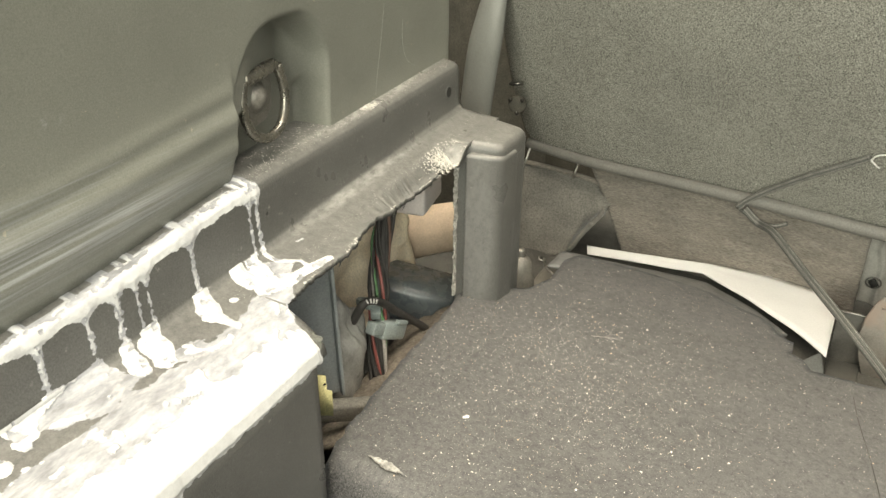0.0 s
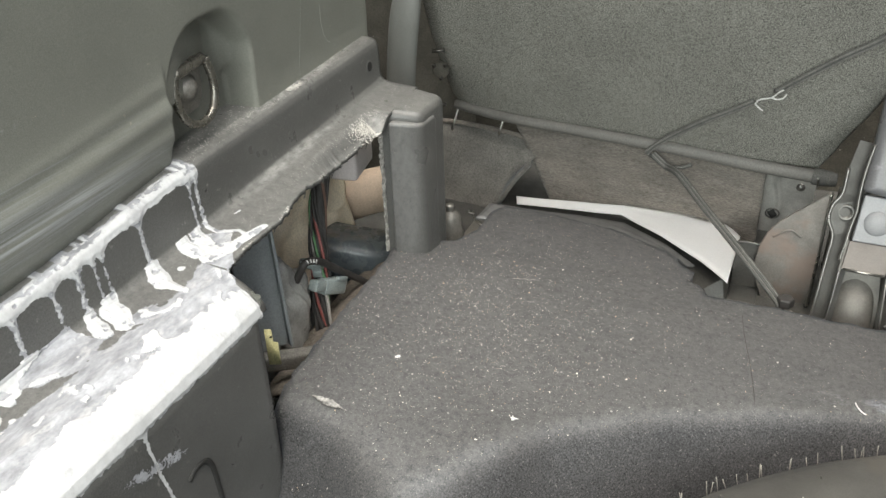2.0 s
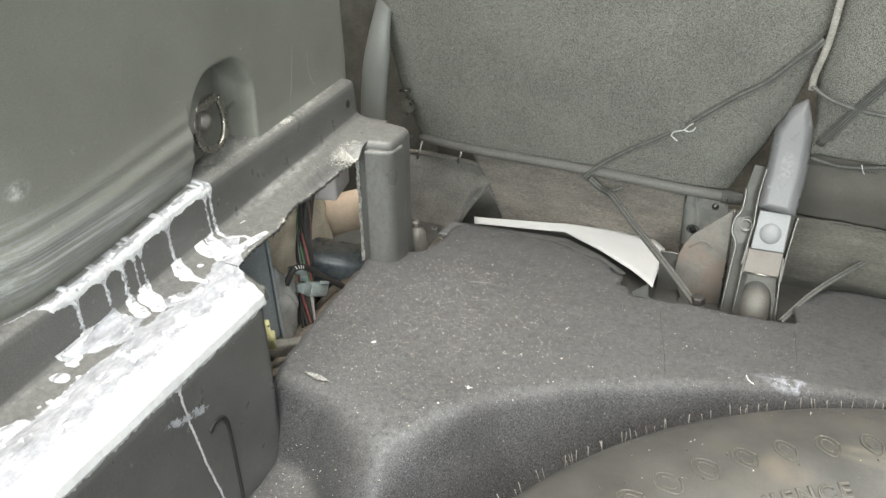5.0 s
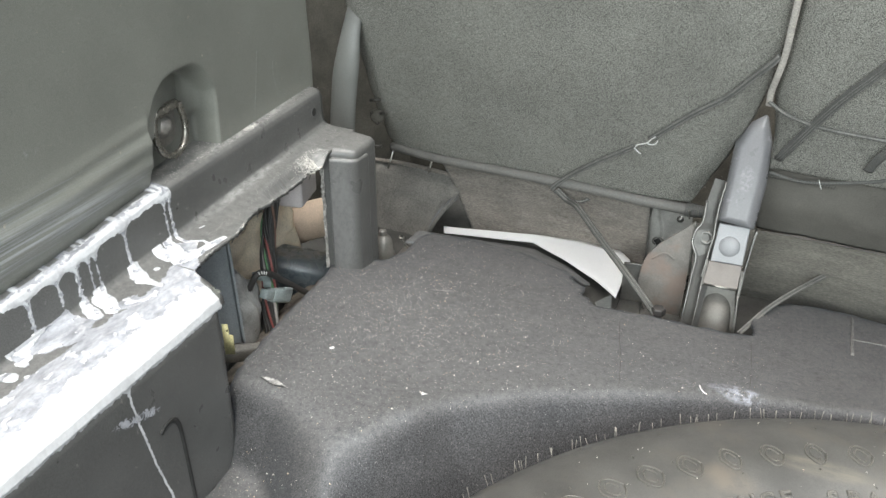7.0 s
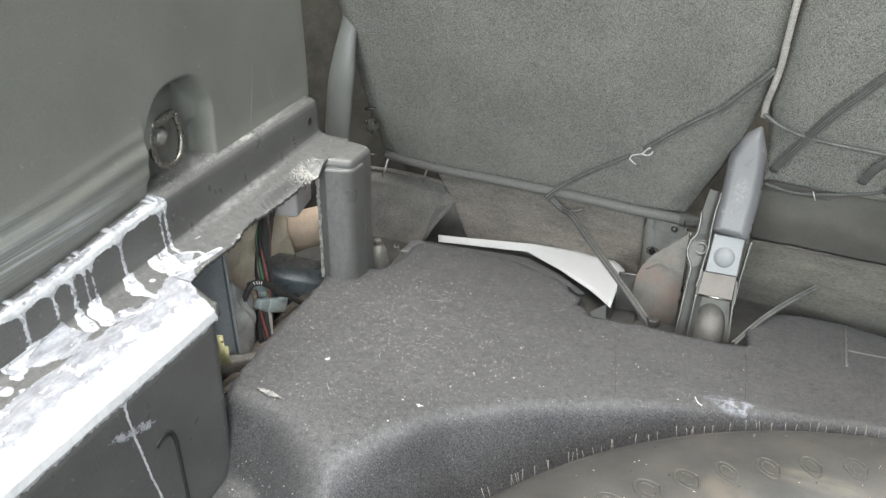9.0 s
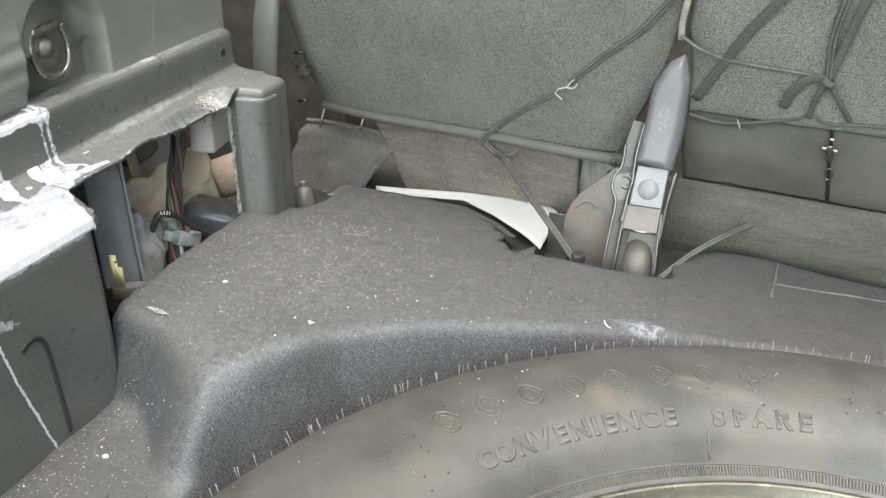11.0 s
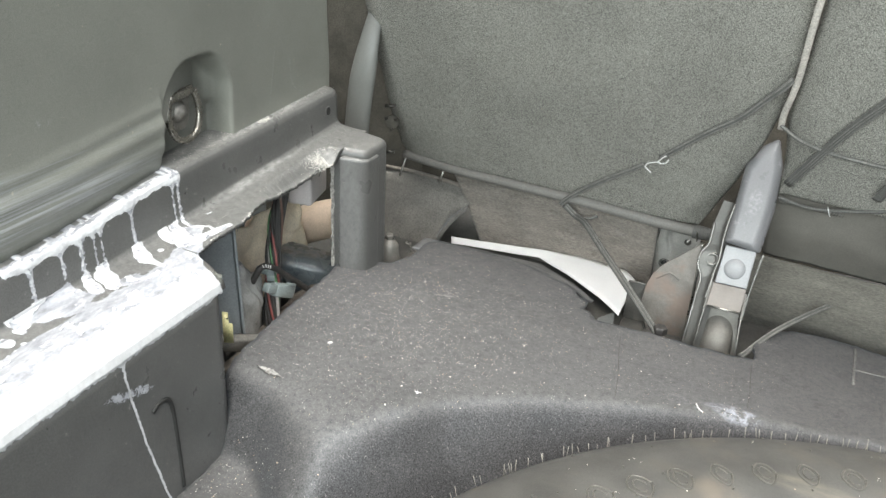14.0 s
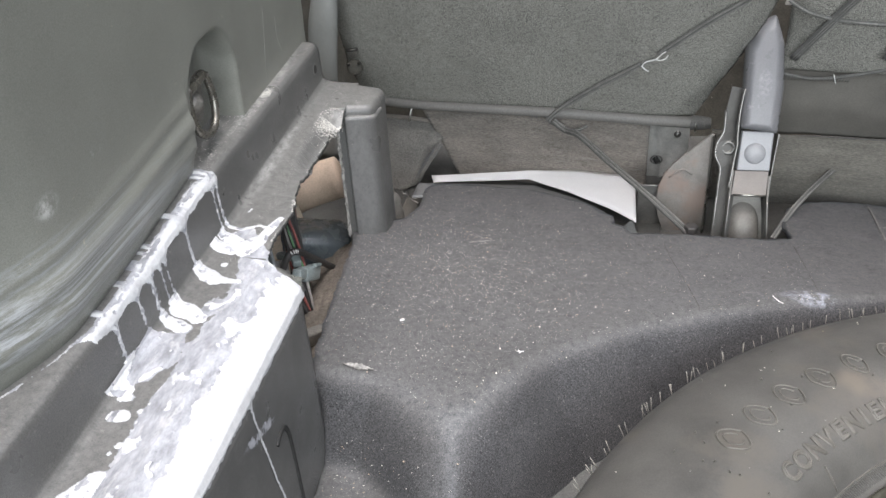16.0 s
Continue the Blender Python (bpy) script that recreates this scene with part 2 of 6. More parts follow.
CRUMB = surface("pale_crumbs", (0.70, 0.67, 0.61), 0.9, vary=0.3, scale=300, grain=0.1, bump=0.0)


def per_island(m, tints):
    """Gives each loose flake of a mesh one of the tints, taken times the material's colour."""
    n, k = m.node_tree.nodes, m.node_tree.links
    b = n["Principled BSDF"]
    old = b.inputs["Base Color"].links[0].from_socket
    geo, ramp, mix = n.new("ShaderNodeNewGeometry"), n.new("ShaderNodeValToRGB"), n.new("ShaderNodeMix")
    ramp.color_ramp.interpolation = "CONSTANT"
    for i, c in enumerate(tints):
        e = ramp.color_ramp.elements[i] if i < 2 else ramp.color_ramp.elements.new(0.5)
        e.position, e.color = i / len(tints), (*c, 1)
    mix.data_type, mix.blend_type = "RGBA", "MULTIPLY"
    mix.inputs[0].default_value = 1.0
    k.new(geo.outputs["Random Per Island"], ramp.inputs[0])
    k.new(old, mix.inputs[6])
    k.new(ramp.outputs[0], mix.inputs[7])
    k.new(mix.outputs[2], b.inputs["Base Color"])


per_island(CRUMB, ((0.90, 0.90, 0.90), (0.72, 0.60, 0.48), (0.40, 0.41, 0.43), (1.15, 1.13, 1.10), (0.50, 0.47, 0.42)))
RAIL = surface("dark_pressed_steel", (0.150, 0.148, 0.138), 0.36, 0.55, vary=0.2, scale=50, grain=0.06, bump=0.15)
# steel for edge beads, paler than the dark pressed rail
RIMSTEEL = surface("bright_rim_steel", (0.215, 0.208, 0.195), 0.34, 0.75, vary=0.25, scale=60, grain=0.08, bump=0.1)
# near-black that stands in for the shade inside grooves, slots and holes
GROOVE = surface("groove_shade", (0.020, 0.020, 0.019), 0.7, vary=0.2, bump=0.0)
HEADLINER = surface("pale_headliner", (0.45, 0.44, 0.41), 0.95, vary=0.06, scale=20, grain=0.05)


# ---- helpers ----
def mesh_of(bm, name, mat, smooth=True):
    me = bpy.data.meshes.new(name)
    bmesh.ops.recalc_face_normals(bm, faces=bm.faces)
    bm.to_mesh(me)
    bm.free()
    me.materials.append(mat)
    if smooth:
        me.shade_smooth()
    return me


def part(name, bm, mat, parent=None, label="", smooth=True):
    ob = new(name, mesh_of(bm, name, mat, smooth))
    if parent is not None:
        ob.parent = parent
    if label:
        ob["label"] = label
    return ob


def thing(name, label, category, group="", kind="", at=(0, 0, 0)):
    ob = new(name)
    ob.empty_display_size = 0.02
    return tagged(ob, label, category, group, kind)


def lerp(a, b, f):
    return a + (b - a) * f


def sstep(a, b, x):
    f = min(1.0, max(0.0, (x - a) / (b - a)))
    return f * f * (3 - 2 * f)


def grid(nu, nv, fn, keep=None):
    """A sheet of quads over u, v in 0..1; keep(u, v) drops quads by their middle."""
    bm = bmesh.new()
    vs = [[None] * (nv + 1) for _ in range(nu + 1)]

    def vert(i, j):
        if vs[i][j] is None:
            vs[i][j] = bm.verts.new(fn(i / nu, j / nv))
        return vs[i][j]
    for i in range(nu):
        for j in range(nv):
            if keep is None or keep((i + 0.5) / nu, (j + 0.5) / nv):
                bm.faces.new((vert(i, j), vert(i + 1, j), vert(i + 1, j + 1), vert(i, j + 1)))
    return bm


def block(lo, hi, bevel=0.002, seg=2, m=None):
    bm = bmesh.new()
    bmesh.ops.create_cube(bm, size=1)
    for v in bm.verts:
        v.co = Vector(lerp(lo[i], hi[i], v.co[i] + 0.5) for i in range(3))
    if bevel:
        bmesh.ops.bevel(bm, geom=bm.edges[:], offset=bevel, segments=seg, affect="EDGES", profile=0.5)
    if m is not None:
        bmesh.ops.transform(bm, matrix=m, verts=bm.verts)
    return bm


def smooth_path(pts, n=8):
    """Catmull-Rom through the points."""
    p = [Vector(q) for q in pts]
    p = [2 * p[0] - p[1]] + p + [2 * p[-1] - p[-2]]
    out = []
    for i in range(1, len(p) - 2):
        for j in range(n):
            t = j / n
            a, b, c, d = p[i - 1], p[i], p[i + 1], p[i + 2]
            out.append(0.5 * (2 * b + (c - a) * t + (2 * a - 5 * b + 4 * c - d) * t * t + (3 * b - a - 3 * c + d) * t ** 3))
    return out + [p[-2]]


def sweep(pts, w, h=None, up=(0, 0, 1), seg=10, n=8, closed=False, bm=None, taper=None):
    """A tube or flat band of half-widths w and h along a curve."""
    path = smooth_path(pts, n) if n > 1 else [Vector(q) for q in pts]
    h = h or w
    bm = bm or bmesh.new()
    rings = []
    for i, q in enumerate(path):
        d = (path[min(i + 1, len(path) - 1)] - path[max(i - 1, 0)]).normalized()
        side = d.cross(Vector(up))
        side = side.normalized() if side.length > 1e-4 else d.orthogonal().normalized()
        nor = side.cross(d).normalized()
        f = taper(i / (len(path) - 1)) if taper else 1.0
        rings.append([bm.verts.new(q + side * (w * f * math.cos(a)) + nor * (h * f * math.sin(a))) for a in (2 * math.pi * j / seg for j in range(seg))])
    for a, b in zip(rings, rings[1:]):
        for j in range(seg):
            bm.faces.new((a[j], a[(j + 1) % seg], b[(j + 1) % seg], b[j]))
    for r in (rings[0], rings[-1]):
        bm.faces.new(r)
    return bm


def lathe(profile, seg, centre, bm=None, a0=0.0, a1=2 * math.pi):
    """Turn (radius, z) points about a vertical axis."""
    bm = bm or bmesh.new()
    full = abs(a1 - a0 - 2 * math.pi) < 1e-6
    rings = []
    for i in range(seg if full else seg + 1):
        a = a0 + (a1 - a0) * i / seg
        rings.append([bm.verts.new((centre[0] + r * math.cos(a), centre[1] + r * math.sin(a), centre[2] + z)) for r, z in profile])
    for i in range(seg):
        a, b = rings[i], rings[(i + 1) % len(rings)]
        for j in range(len(profile) - 1):
            bm.faces.new((a[j], b[j], b[j + 1], a[j + 1]))
    return bm


def prism(outline, lo, hi, m=None, bevel=0.0):
    """An outline in x, y pushed from z = lo to hi."""
    bm = bmesh.new()
    f = bm.faces.new([bm.verts.new((x, y, lo)) for x, y in outline])
    r = bmesh.ops.extrude_face_region(bm, geom=[f])
    bmesh.ops.translate(bm, verts=[v for v in r["geom"] if isinstance(v, bmesh.types.BMVert)], vec=(0, 0, hi - lo))
    if bevel:
        bmesh.ops.bevel(bm, geom=bm.edges[:], offset=bevel, segments=2, affect="EDGES", profile=0.5)
    if m is not None:
        bmesh.ops.transform(bm, matrix=m, verts=bm.verts)
    return bm


def thick(ob, t, offset=-1.0):
    s = ob.modifiers.new("thickness", "SOLIDIFY")
    s.thickness, s.offset = t, offset
    return ob


def wob(x, y, z=0.0, sc=1.0):
    return noise.noise(Vector((x * sc, y * sc, z * sc)))


# ---- the moulded side trim ----
trim_panel = thing("side_trim", "black grained plastic cargo side trim, cracked open and paint-stained", "car trim")


def riser_foot_z(y):
    return 0.1355 + 0.05 * max(0.0, y - 0.30)


def sink(y):
    """How far the trough at the riser's foot lies below the lip's level."""
    return 0.05 * min(0.16, max(0.0, 0.30 - y))


def shelf_z(y):
    """The narrow upper shelf between riser and panel."""
    return 0.1725 + 0.03 * (y - 0.40) - 0.0060 * sstep(0.33, 0.20, y)


def riser_x(y):
    return -0.192 + 0.019 * (min(0.52, max(0.10, y)) - 0.20)


def panel_x(y, z):
    """The upper panel's face: ribbed shoulder before the tie-down, arched pocket round it."""
    h = z - shelf_z(y)
    left = sstep(0.3150, 0.3128, y)
    shoulder = 0.0032 * math.exp(-((h - 0.026) / 0.016) ** 2) - 0.0040 * sstep(0.014, -0.002, h)
    shoulder += 0.00055 * math.sin(h * 470) * sstep(0.050, 0.036, h)
    x = -0.1975 + 0.06 * max(0.0, z - 0.185) + left * shoulder - min(0.075, 1.5 * max(0.0, 0.185 - y) ** 1.5) * (1 - 0.65 * sstep(0.205, 0.260, z))
    top = 0.2325 - 0.020 * (abs(y - 0.351) / 0.034) ** 3.2
    inside = sstep(0.3872, 0.3848, y) * sstep(top + 0.0035, top - 0.0035, z) * (1 - left)
    slope = 0.0200 * min(1.0, max(0.0, (y - 0.309) / 0.062)) ** 1.35 * (1 - 0.28 * sstep(0.374, 0.3845, y) ** 2)
    full = 0.0165 + 0.0035 * sstep(0.315, 0.375, y)
    return x - inside * lerp(full, slope, sstep(0.190, 0.199, z))


YS = [-0.45 + 0.70 * i / 80 for i in range(80)] + [0.25 + 0.271 * i / 250 for i in range(251)]
ZS = [0.150 + 0.100 * i / 90 for i in range(90)] + [0.25 + 0.15 * (i / 26) ** 1.3 for i in range(27)]


def upper_vert(u, v):
    i, j = round(u * (len(YS) - 1)), round(v * (len(ZS) - 1))
    y, z = YS[i], ZS[j]
    y2 = y - 0.17 * max(0.0, z - 0.19) * sstep(0.3, 0.52, y)
    return panel_x(y, z), y2, z


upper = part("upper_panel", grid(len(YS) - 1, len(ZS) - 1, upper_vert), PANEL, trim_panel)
thick(upper, 0.003, 1.0)
SCUFF = surface("pale_scratch", (0.27, 0.28, 0.25), 0.6, vary=0.3, scale=300, grain=0.2, bump=0.0)
for pts in ([(0.439, 0.224), (0.437, 0.205), (0.434, 0.186), (0.432, 0.174)], [(0.460, 0.211), (0.461, 0.198), (0.467, 0.187), (0.477, 0.181)]):
    part("scratch", sweep([(panel_x(y, z) + 0.00005, y, z) for y, z in pts], 0.00022, 0.00008, up=(1, 0, 0), seg=5), SCUFF, trim_panel, "faint pale scratch")


def section(y):
    """The ledge's section from its back to the lip, as (x, z) points."""
    zf, e, xr = riser_foot_z(y), shelf_z(y), riser_x(y)
    f = zf - sink(y)
    return [(-0.300, e + 0.001), (xr - 0.022, e + 0.0004), (xr - 0.0075, e), (xr - 0.0040, e - 0.0006), (xr - 0.0016, e - 0.0022), (xr - 0.0004, e - 0.0048), (xr, e - 0.0085),
            (xr + 0.0004, f + 0.0070), (xr + 0.0012, f + 0.0030), (xr + 0.0034, f + 0.0008), (xr + 0.0068, f), (-0.172, zf - 0.001 - 0.85 * sink(y)), (-0.160, zf - 0.002)]


def hole_edge_x(y):
    """The ragged broken edge of the ledge over the hole."""
    rag = 0.0024 * wob(y, 0.3, 0, 55) + 0.0013 * wob(y, 1.3, 0, 210) + 0.0014 * wob(y, 2.3, 0, 640)
    return lerp(-0.158 - 0.006 * sstep(0.33, 0.41, y) + rag, -0.1590, sstep(0.4545, 0.4585, y))


def hole_edge_z(y):
    """The level of that edge: the cracked ledge sags towards the hole's far end."""
    return riser_foot_z(y) - 0.0022 - 0.0078 * sstep(0.355, 0.415, y) * sstep(0.470, 0.456, y)


def cracked_z(x, y):
    """The ledge's level beside the hole."""
    return lerp(riser_foot_z(y) - 0.001, hole_edge_z(y), max(0.0, min(1.0, (x + 0.172) / 0.010)))


LIP = [(-0.157, -0.0035), (-0.148, -0.008), (-0.1415, -0.0125), (-0.1382, -0.0165), (-0.137, -0.021)]


def lip_z(y, k):
    return riser_foot_z(y) + LIP[k][1] - 0.0008 * wob(y, LIP[k][0], 0, 60)


def ledge_bm(y0, y1, n, left, end=False):
    k = 3

    def fn(u, v):
        y = lerp(y0, y1, u)
        zf = riser_foot_z(y)
        s = section(y)[:-1]
        if left:
            s = s + [(x, lip_z(y, i)) for i, (x, _) in enumerate(LIP)]
        else:
            e = -0.1585 if end else hole_edge_x(y)
            s = s + [(e - 0.0001 * k_, zf - 0.0016 if end else hole_edge_z(y)) for k_ in (3, 2, 1, 0)]
        while len(s) < len(section(y)) - 1 + (5 if left else 4):
            s = s + [(s[-1][0], s[-1][1] - 0.0001)]
        i = round(v * (len(s) - 1) * k)
        a, f = min(i // k, len(s) - 2), i / k - min(i // k, len(s) - 2)
        return lerp(s[a][0], s[a + 1][0], f), y, lerp(s[a][1], s[a + 1][1], f)
    return grid(n, (len(section(0)) - 2 + (5 if left else 4)) * k, fn)


def joined(*bms):
    bm = bmesh.new()
    for b in bms:
        me = bpy.data.meshes.new("t")
        b.to_mesh(me)
        b.free()
        bm.from_mesh(me)
        bpy.data.meshes.remove(me)
    bmesh.ops.remove_doubles(bm, verts=bm.verts, dist=1e-5)
    return bm


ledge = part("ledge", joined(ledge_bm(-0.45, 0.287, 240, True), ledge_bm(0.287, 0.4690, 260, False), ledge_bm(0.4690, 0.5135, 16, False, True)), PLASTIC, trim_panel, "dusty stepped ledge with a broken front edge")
thick(ledge, 0.0026)


# lower panel: an upright face, turned in at its broken end
def lower_vert(u, v):
    y = lerp(-0.45, 0.279, min(1, u / 0.93))
    x = -0.137
    if u > 0.93:
        f = (u - 0.93) / 0.07
        y, x = 0.279 - 0.003 * (1 - math.cos(f * 1.57)) + 0.004 * math.sin(f * 1.57) * 0.6, -0.137 - 0.012 * f
    top = lip_z(min(y, 0.287), 4) - 0.0005
    return x + 0.0012 * math.sin(v * 3.14), y, lerp(top, -0.03, v)


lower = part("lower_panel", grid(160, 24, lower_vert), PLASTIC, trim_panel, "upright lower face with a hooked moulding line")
thick(lower, 0.003, 1.0)
# dark strip laid on the face to paint the moulding groove's shade
for pts in ([(-0.1358, 0.213, 0.071), (-0.1358, 0.218, 0.0735), (-0.1358, 0.2245, 0.0725), (-0.1358, 0.2285, 0.066), (-0.1358, 0.230, 0.050), (-0.1358, 0.2315, 0.020), (-0.1358, 0.232, 0.004)],):
    part("moulding_line", sweep(pts, 0.0016, 0.0009, up=(1, 0, 0), seg=6), GROOVE, trim_panel, "hooked line, its groove's shade painted dark")


# the corner block and its rib at the ledge's far end
def rounded(corners, n=6):
    """A polygon with its corners (x, y, radius) rounded off."""
    out = []
    for i, (x, y, r) in enumerate(corners):
        (x0, y0, _), (x2, y2, _) = corners[i - 1], corners[(i + 1) % len(corners)]
        a, b = Vector((x0 - x, y0 - y)).normalized() * r, Vector((x2 - x, y2 - y)).normalized() * r
        for k in range(n + 1):
            f = k / n
            out.append(((1 - f) ** 2 * (x + a.x) + 2 * f * (1 - f) * x + f * f * (x + b.x), (1 - f) ** 2 * (y + a.y) + 2 * f * (1 - f) * y + f * f * (y + b.y)))
    return out


def post_bm(corners, z0, top, r):
    """An upright post with a rounded top edge of radius r; top(x, y) is its level."""
    pts = rounded(corners)
    cx, cy = sum(p[0] for p in pts) / len(pts), sum(p[1] for p in pts) / len(pts)
    bm = bmesh.new()
    rings = [[bm.verts.new((x, y, lerp(z0, top(x, y) - r, f))) for x, y in pts] for f in (0.0, 0.5, 0.9, 1.0)]
    for k in range(1, 7):
        a = k / 6 * math.pi / 2
        ring_ = []
        for x, y in pts:
            d = Vector((cx - x, cy - y))
            q = Vector((x, y)) + d.normalized() * (r * (1 - math.cos(a)))
            ring_.append(bm.verts.new((q.x, q.y, top(q.x, q.y) - r * (1 - math.sin(a)))))
        rings.append(ring_)
    for f in (0.5, 0.85):
        rings.append([bm.verts.new((lerp(v.co.x, cx, f), lerp(v.co.y, cy, f), top(lerp(v.co.x, cx, f), lerp(v.co.y, cy, f)))) for v in rings[9]])
    for a, b in zip(rings, rings[1:]):
        for j in range(len(pts)):
            bm.faces.new((a[j], a[(j + 1) % len(pts)], b[(j + 1) % len(pts)], b[j]))
    bm.faces.new(rings[-1])
    return bm


part("corner_block", post_bm([(-0.1660, 0.4705, 0.001), (-0.1402, 0.4785, 0.005), (-0.1383, 0.5130, 0.006), (-0.1720, 0.5155, 0.001)], -0.02, lambda x, y: riser_foot_z(y) - 0.0013 - 0.0036 * max(0.0, min(1.0, (x + 0.158) / 0.020)), 0.0050), PLASTIC, trim_panel, "rounded corner where the ledge turns down")
part("post_rib", post_bm([(-0.1597, 0.4675, 0.0022), (-0.1390, 0.4758, 0.0050), (-0.1376, 0.4960, 0.002), (-0.1570, 0.4900, 0.001)], -0.02, lambda x, y: 0.1352 - 0.10 * (x + 0.149), 0.0026), PLASTIC, trim_panel, "upright grey rib with a bright rounded top")


# torn plastic skin hanging at the hole's far side
def torn_vert(u, v):
    z = lerp(0.136, 0.040, u)
    w = 0.0058 * (0.20 + 2.4 * sstep(-0.2, 0.7, wob(z, 0.5, 0, 38)) * abs(wob(z, 0.2, 0, 75) + 0.4 * wob(z, 0.7, 0, 330))) * (1.1 - 0.5 * u)
    return -0.1645 - w * v + 0.0009 * wob(z, v, 0, 260), 0.4695 - 0.003 * v + 0.0014 * wob(z, v, 3, 90) + 0.0008 * wob(z, v, 3, 420), z


part("torn_edge", grid(110, 8, torn_vert), surface("stressed_plastic", (0.30, 0.29, 0.27), 0.7, vary=0.5, scale=300, grain=0.2, bump=0.6, bscale=500, depth=0.001), trim_panel, "ragged torn edge with pale stress marks")
SHRED = surface("torn_plastic_shred", (0.150, 0.150, 0.130), 0.6, vary=0.5, scale=260, grain=0.2, bump=0.5, bscale=500, depth=0.001)
random.seed(33)
for y in (0.330, 0.352, 0.371, 0.392, 0.401, 0.408, 0.418, 0.436, 0.449, 0.458):
    ln, wd, tilt = random.uniform(0.003, 0.009), random.uniform(0.0015, 0.0035), random.uniform(-0.5, 0.5)
    part("torn_shred", grid(7, 3, lambda u, v: (hole_edge_x(y) - 0.0003 - 0.0022 * u * u + 0.0006 * wob(u, v, y, 6), y + (v - 0.5) * wd * (1 - 0.75 * u) + tilt * ln * u, hole_edge_z(y) - 0.0002 - ln * u)), SHRED, trim_panel, "shred of torn plastic")
for k in range(5):
    y, x = 0.2850 + 0.0012 * k, -0.1395 - 0.0045 * k
    part("torn_shred", grid(8, 3, lambda u, v: (x + (v - 0.5) * 0.005 * (1 - 0.4 * u) + 0.0008 * wob(u, v, k, 5), y - 0.0012 + 0.0012 * wob(u, v, k + 3, 4), riser_foot_z(y) - 0.0105 - (0.010 + 0.003 * math.sin(k * 2.1)) * u)), SHRED, trim_panel, "shred of torn plastic")
hole_ring = part("screw_hole", lathe([(0.0030, 0.0), (0.0036, 0.0006), (0.0042, 0.0)], 20, (0, 0, 0)), PLASTIC, trim_panel, "small round screw hole in the riser")
hole_ring.matrix_world = pose(-0.1862, 0.499, 0.1605, 0, 88, 0)
# flat dark disc painted for the shade inside the screw hole
pit = part("hole_shade", lathe([(0.0, 0.0), (0.0031, 0.0)], 20, (0, 0, 0)), GROOVE, trim_panel)
pit.matrix_world = pose(-0.1859, 0.499, 0.1605, 0, 88, 0)

# ---- dried white paint over ledge and lip ----
spill = thing("paint_spill", "dried white paint spilled along the black trim ledge with drips", "paint")


def paint_section(y):
    """Ledge back, riser, ledge, lip, top of the face."""
    s = section(y)[1:-1] + [(x, riser_foot_z(y) - 0.0021 if y > 0.287 and i == 0 else lip_z(y, i)) for i, (x, _) in enumerate(LIP)] + [(-0.1364, 0.105), (-0.1360, 0.092)]
    return s


DRIPS = [(0.3145, 0.0012, 1.0), (0.3095, 0.00104, 1.0), (0.2725, 0.0012, 1.0), (0.247, 0.00072, 1.0), (0.2415, 0.00072, 1.0), (0.2315, 0.00152, 1.0), (0.2175, 0.00104, 1.0), (0.196, 0.00136, 1.0)]
# strokes of thick paint on the ledge: y, x, y, x, half-widths at both ends
POOLS = [(0.171, -0.1810, 0.184, -0.1835, 0.0050, 0.0045), (0.184, -0.1835, 0.201, -0.1835, 0.0045, 0.0020), (0.169, -0.1745, 0.178, -0.1760, 0.0030, 0.0018), (0.178, -0.176, 0.190, -0.1705, 0.0018, 0.0012),
         (0.228, -0.1850, 0.2205, -0.1725, 0.0032, 0.0038), (0.2415, -0.1850, 0.2290, -0.1690, 0.0040, 0.0046), (0.2330, -0.1790, 0.2300, -0.1670, 0.0035, 0.0030), (0.2725, -0.1860, 0.2630, -0.1740, 0.0036, 0.0046), (0.2630, -0.1740, 0.2640, -0.1630, 0.0040, 0.0018),
         (0.122, -0.1650, 0.100, -0.1700, 0.0040, 0.0080), (0.100, -0.1700, 0.03, -0.1720, 0.0080, 0.0090)]
FINGERS = [(0.2960, -0.1860, 0.2920, -0.1765, 0.0042, 0.0050), (0.3060, -0.1855, 0.2970, -0.1720, 0.0035, 0.0042), (0.3140, -0.1850, 0.3120, -0.1790, 0.0020, 0.0016), (0.3120, -0.1790, 0.3180, -0.1700, 0.0014, 0.0012), (0.3180, -0.1700, 0.3165, -0.1660, 0.0012, 0.0015),
           (0.2900, -0.1690, 0.3000, -0.1655, 0.0046, 0.0036), (0.3000, -0.1655, 0.3130, -0.1638, 0.0036, 0.0028), (0.3130, -0.1638, 0.3265, -0.1608, 0.0028, 0.0030), (0.330, -0.1800, 0.334, -0.1795, 0.0007, 0.0005)]
SPOTS = [(0.157, -0.172, 0.0036), (0.161, -0.166, 0.0014), (0.140, -0.165, 0.0018), (0.149, -0.163, 0.0009), (0.154, -0.164, 0.0008), (0.166, -0.164, 0.0009), (0.135, -0.1665, 0.0010), (0.2768, -0.175, 0.0020)]
STROKES = POOLS + FINGERS + [(y, x, y + 0.0006, x, r, r) for y, x, r in SPOTS]
BARE = ((0.2160, -0.1665, 0.0062, 0.0026), (0.1800, -0.1675, 0.0085, 0.0036), (0.2230, -0.1770, 0.0035, 0.0009), (0.2860, -0.1755, 0.0040, 0.0022))


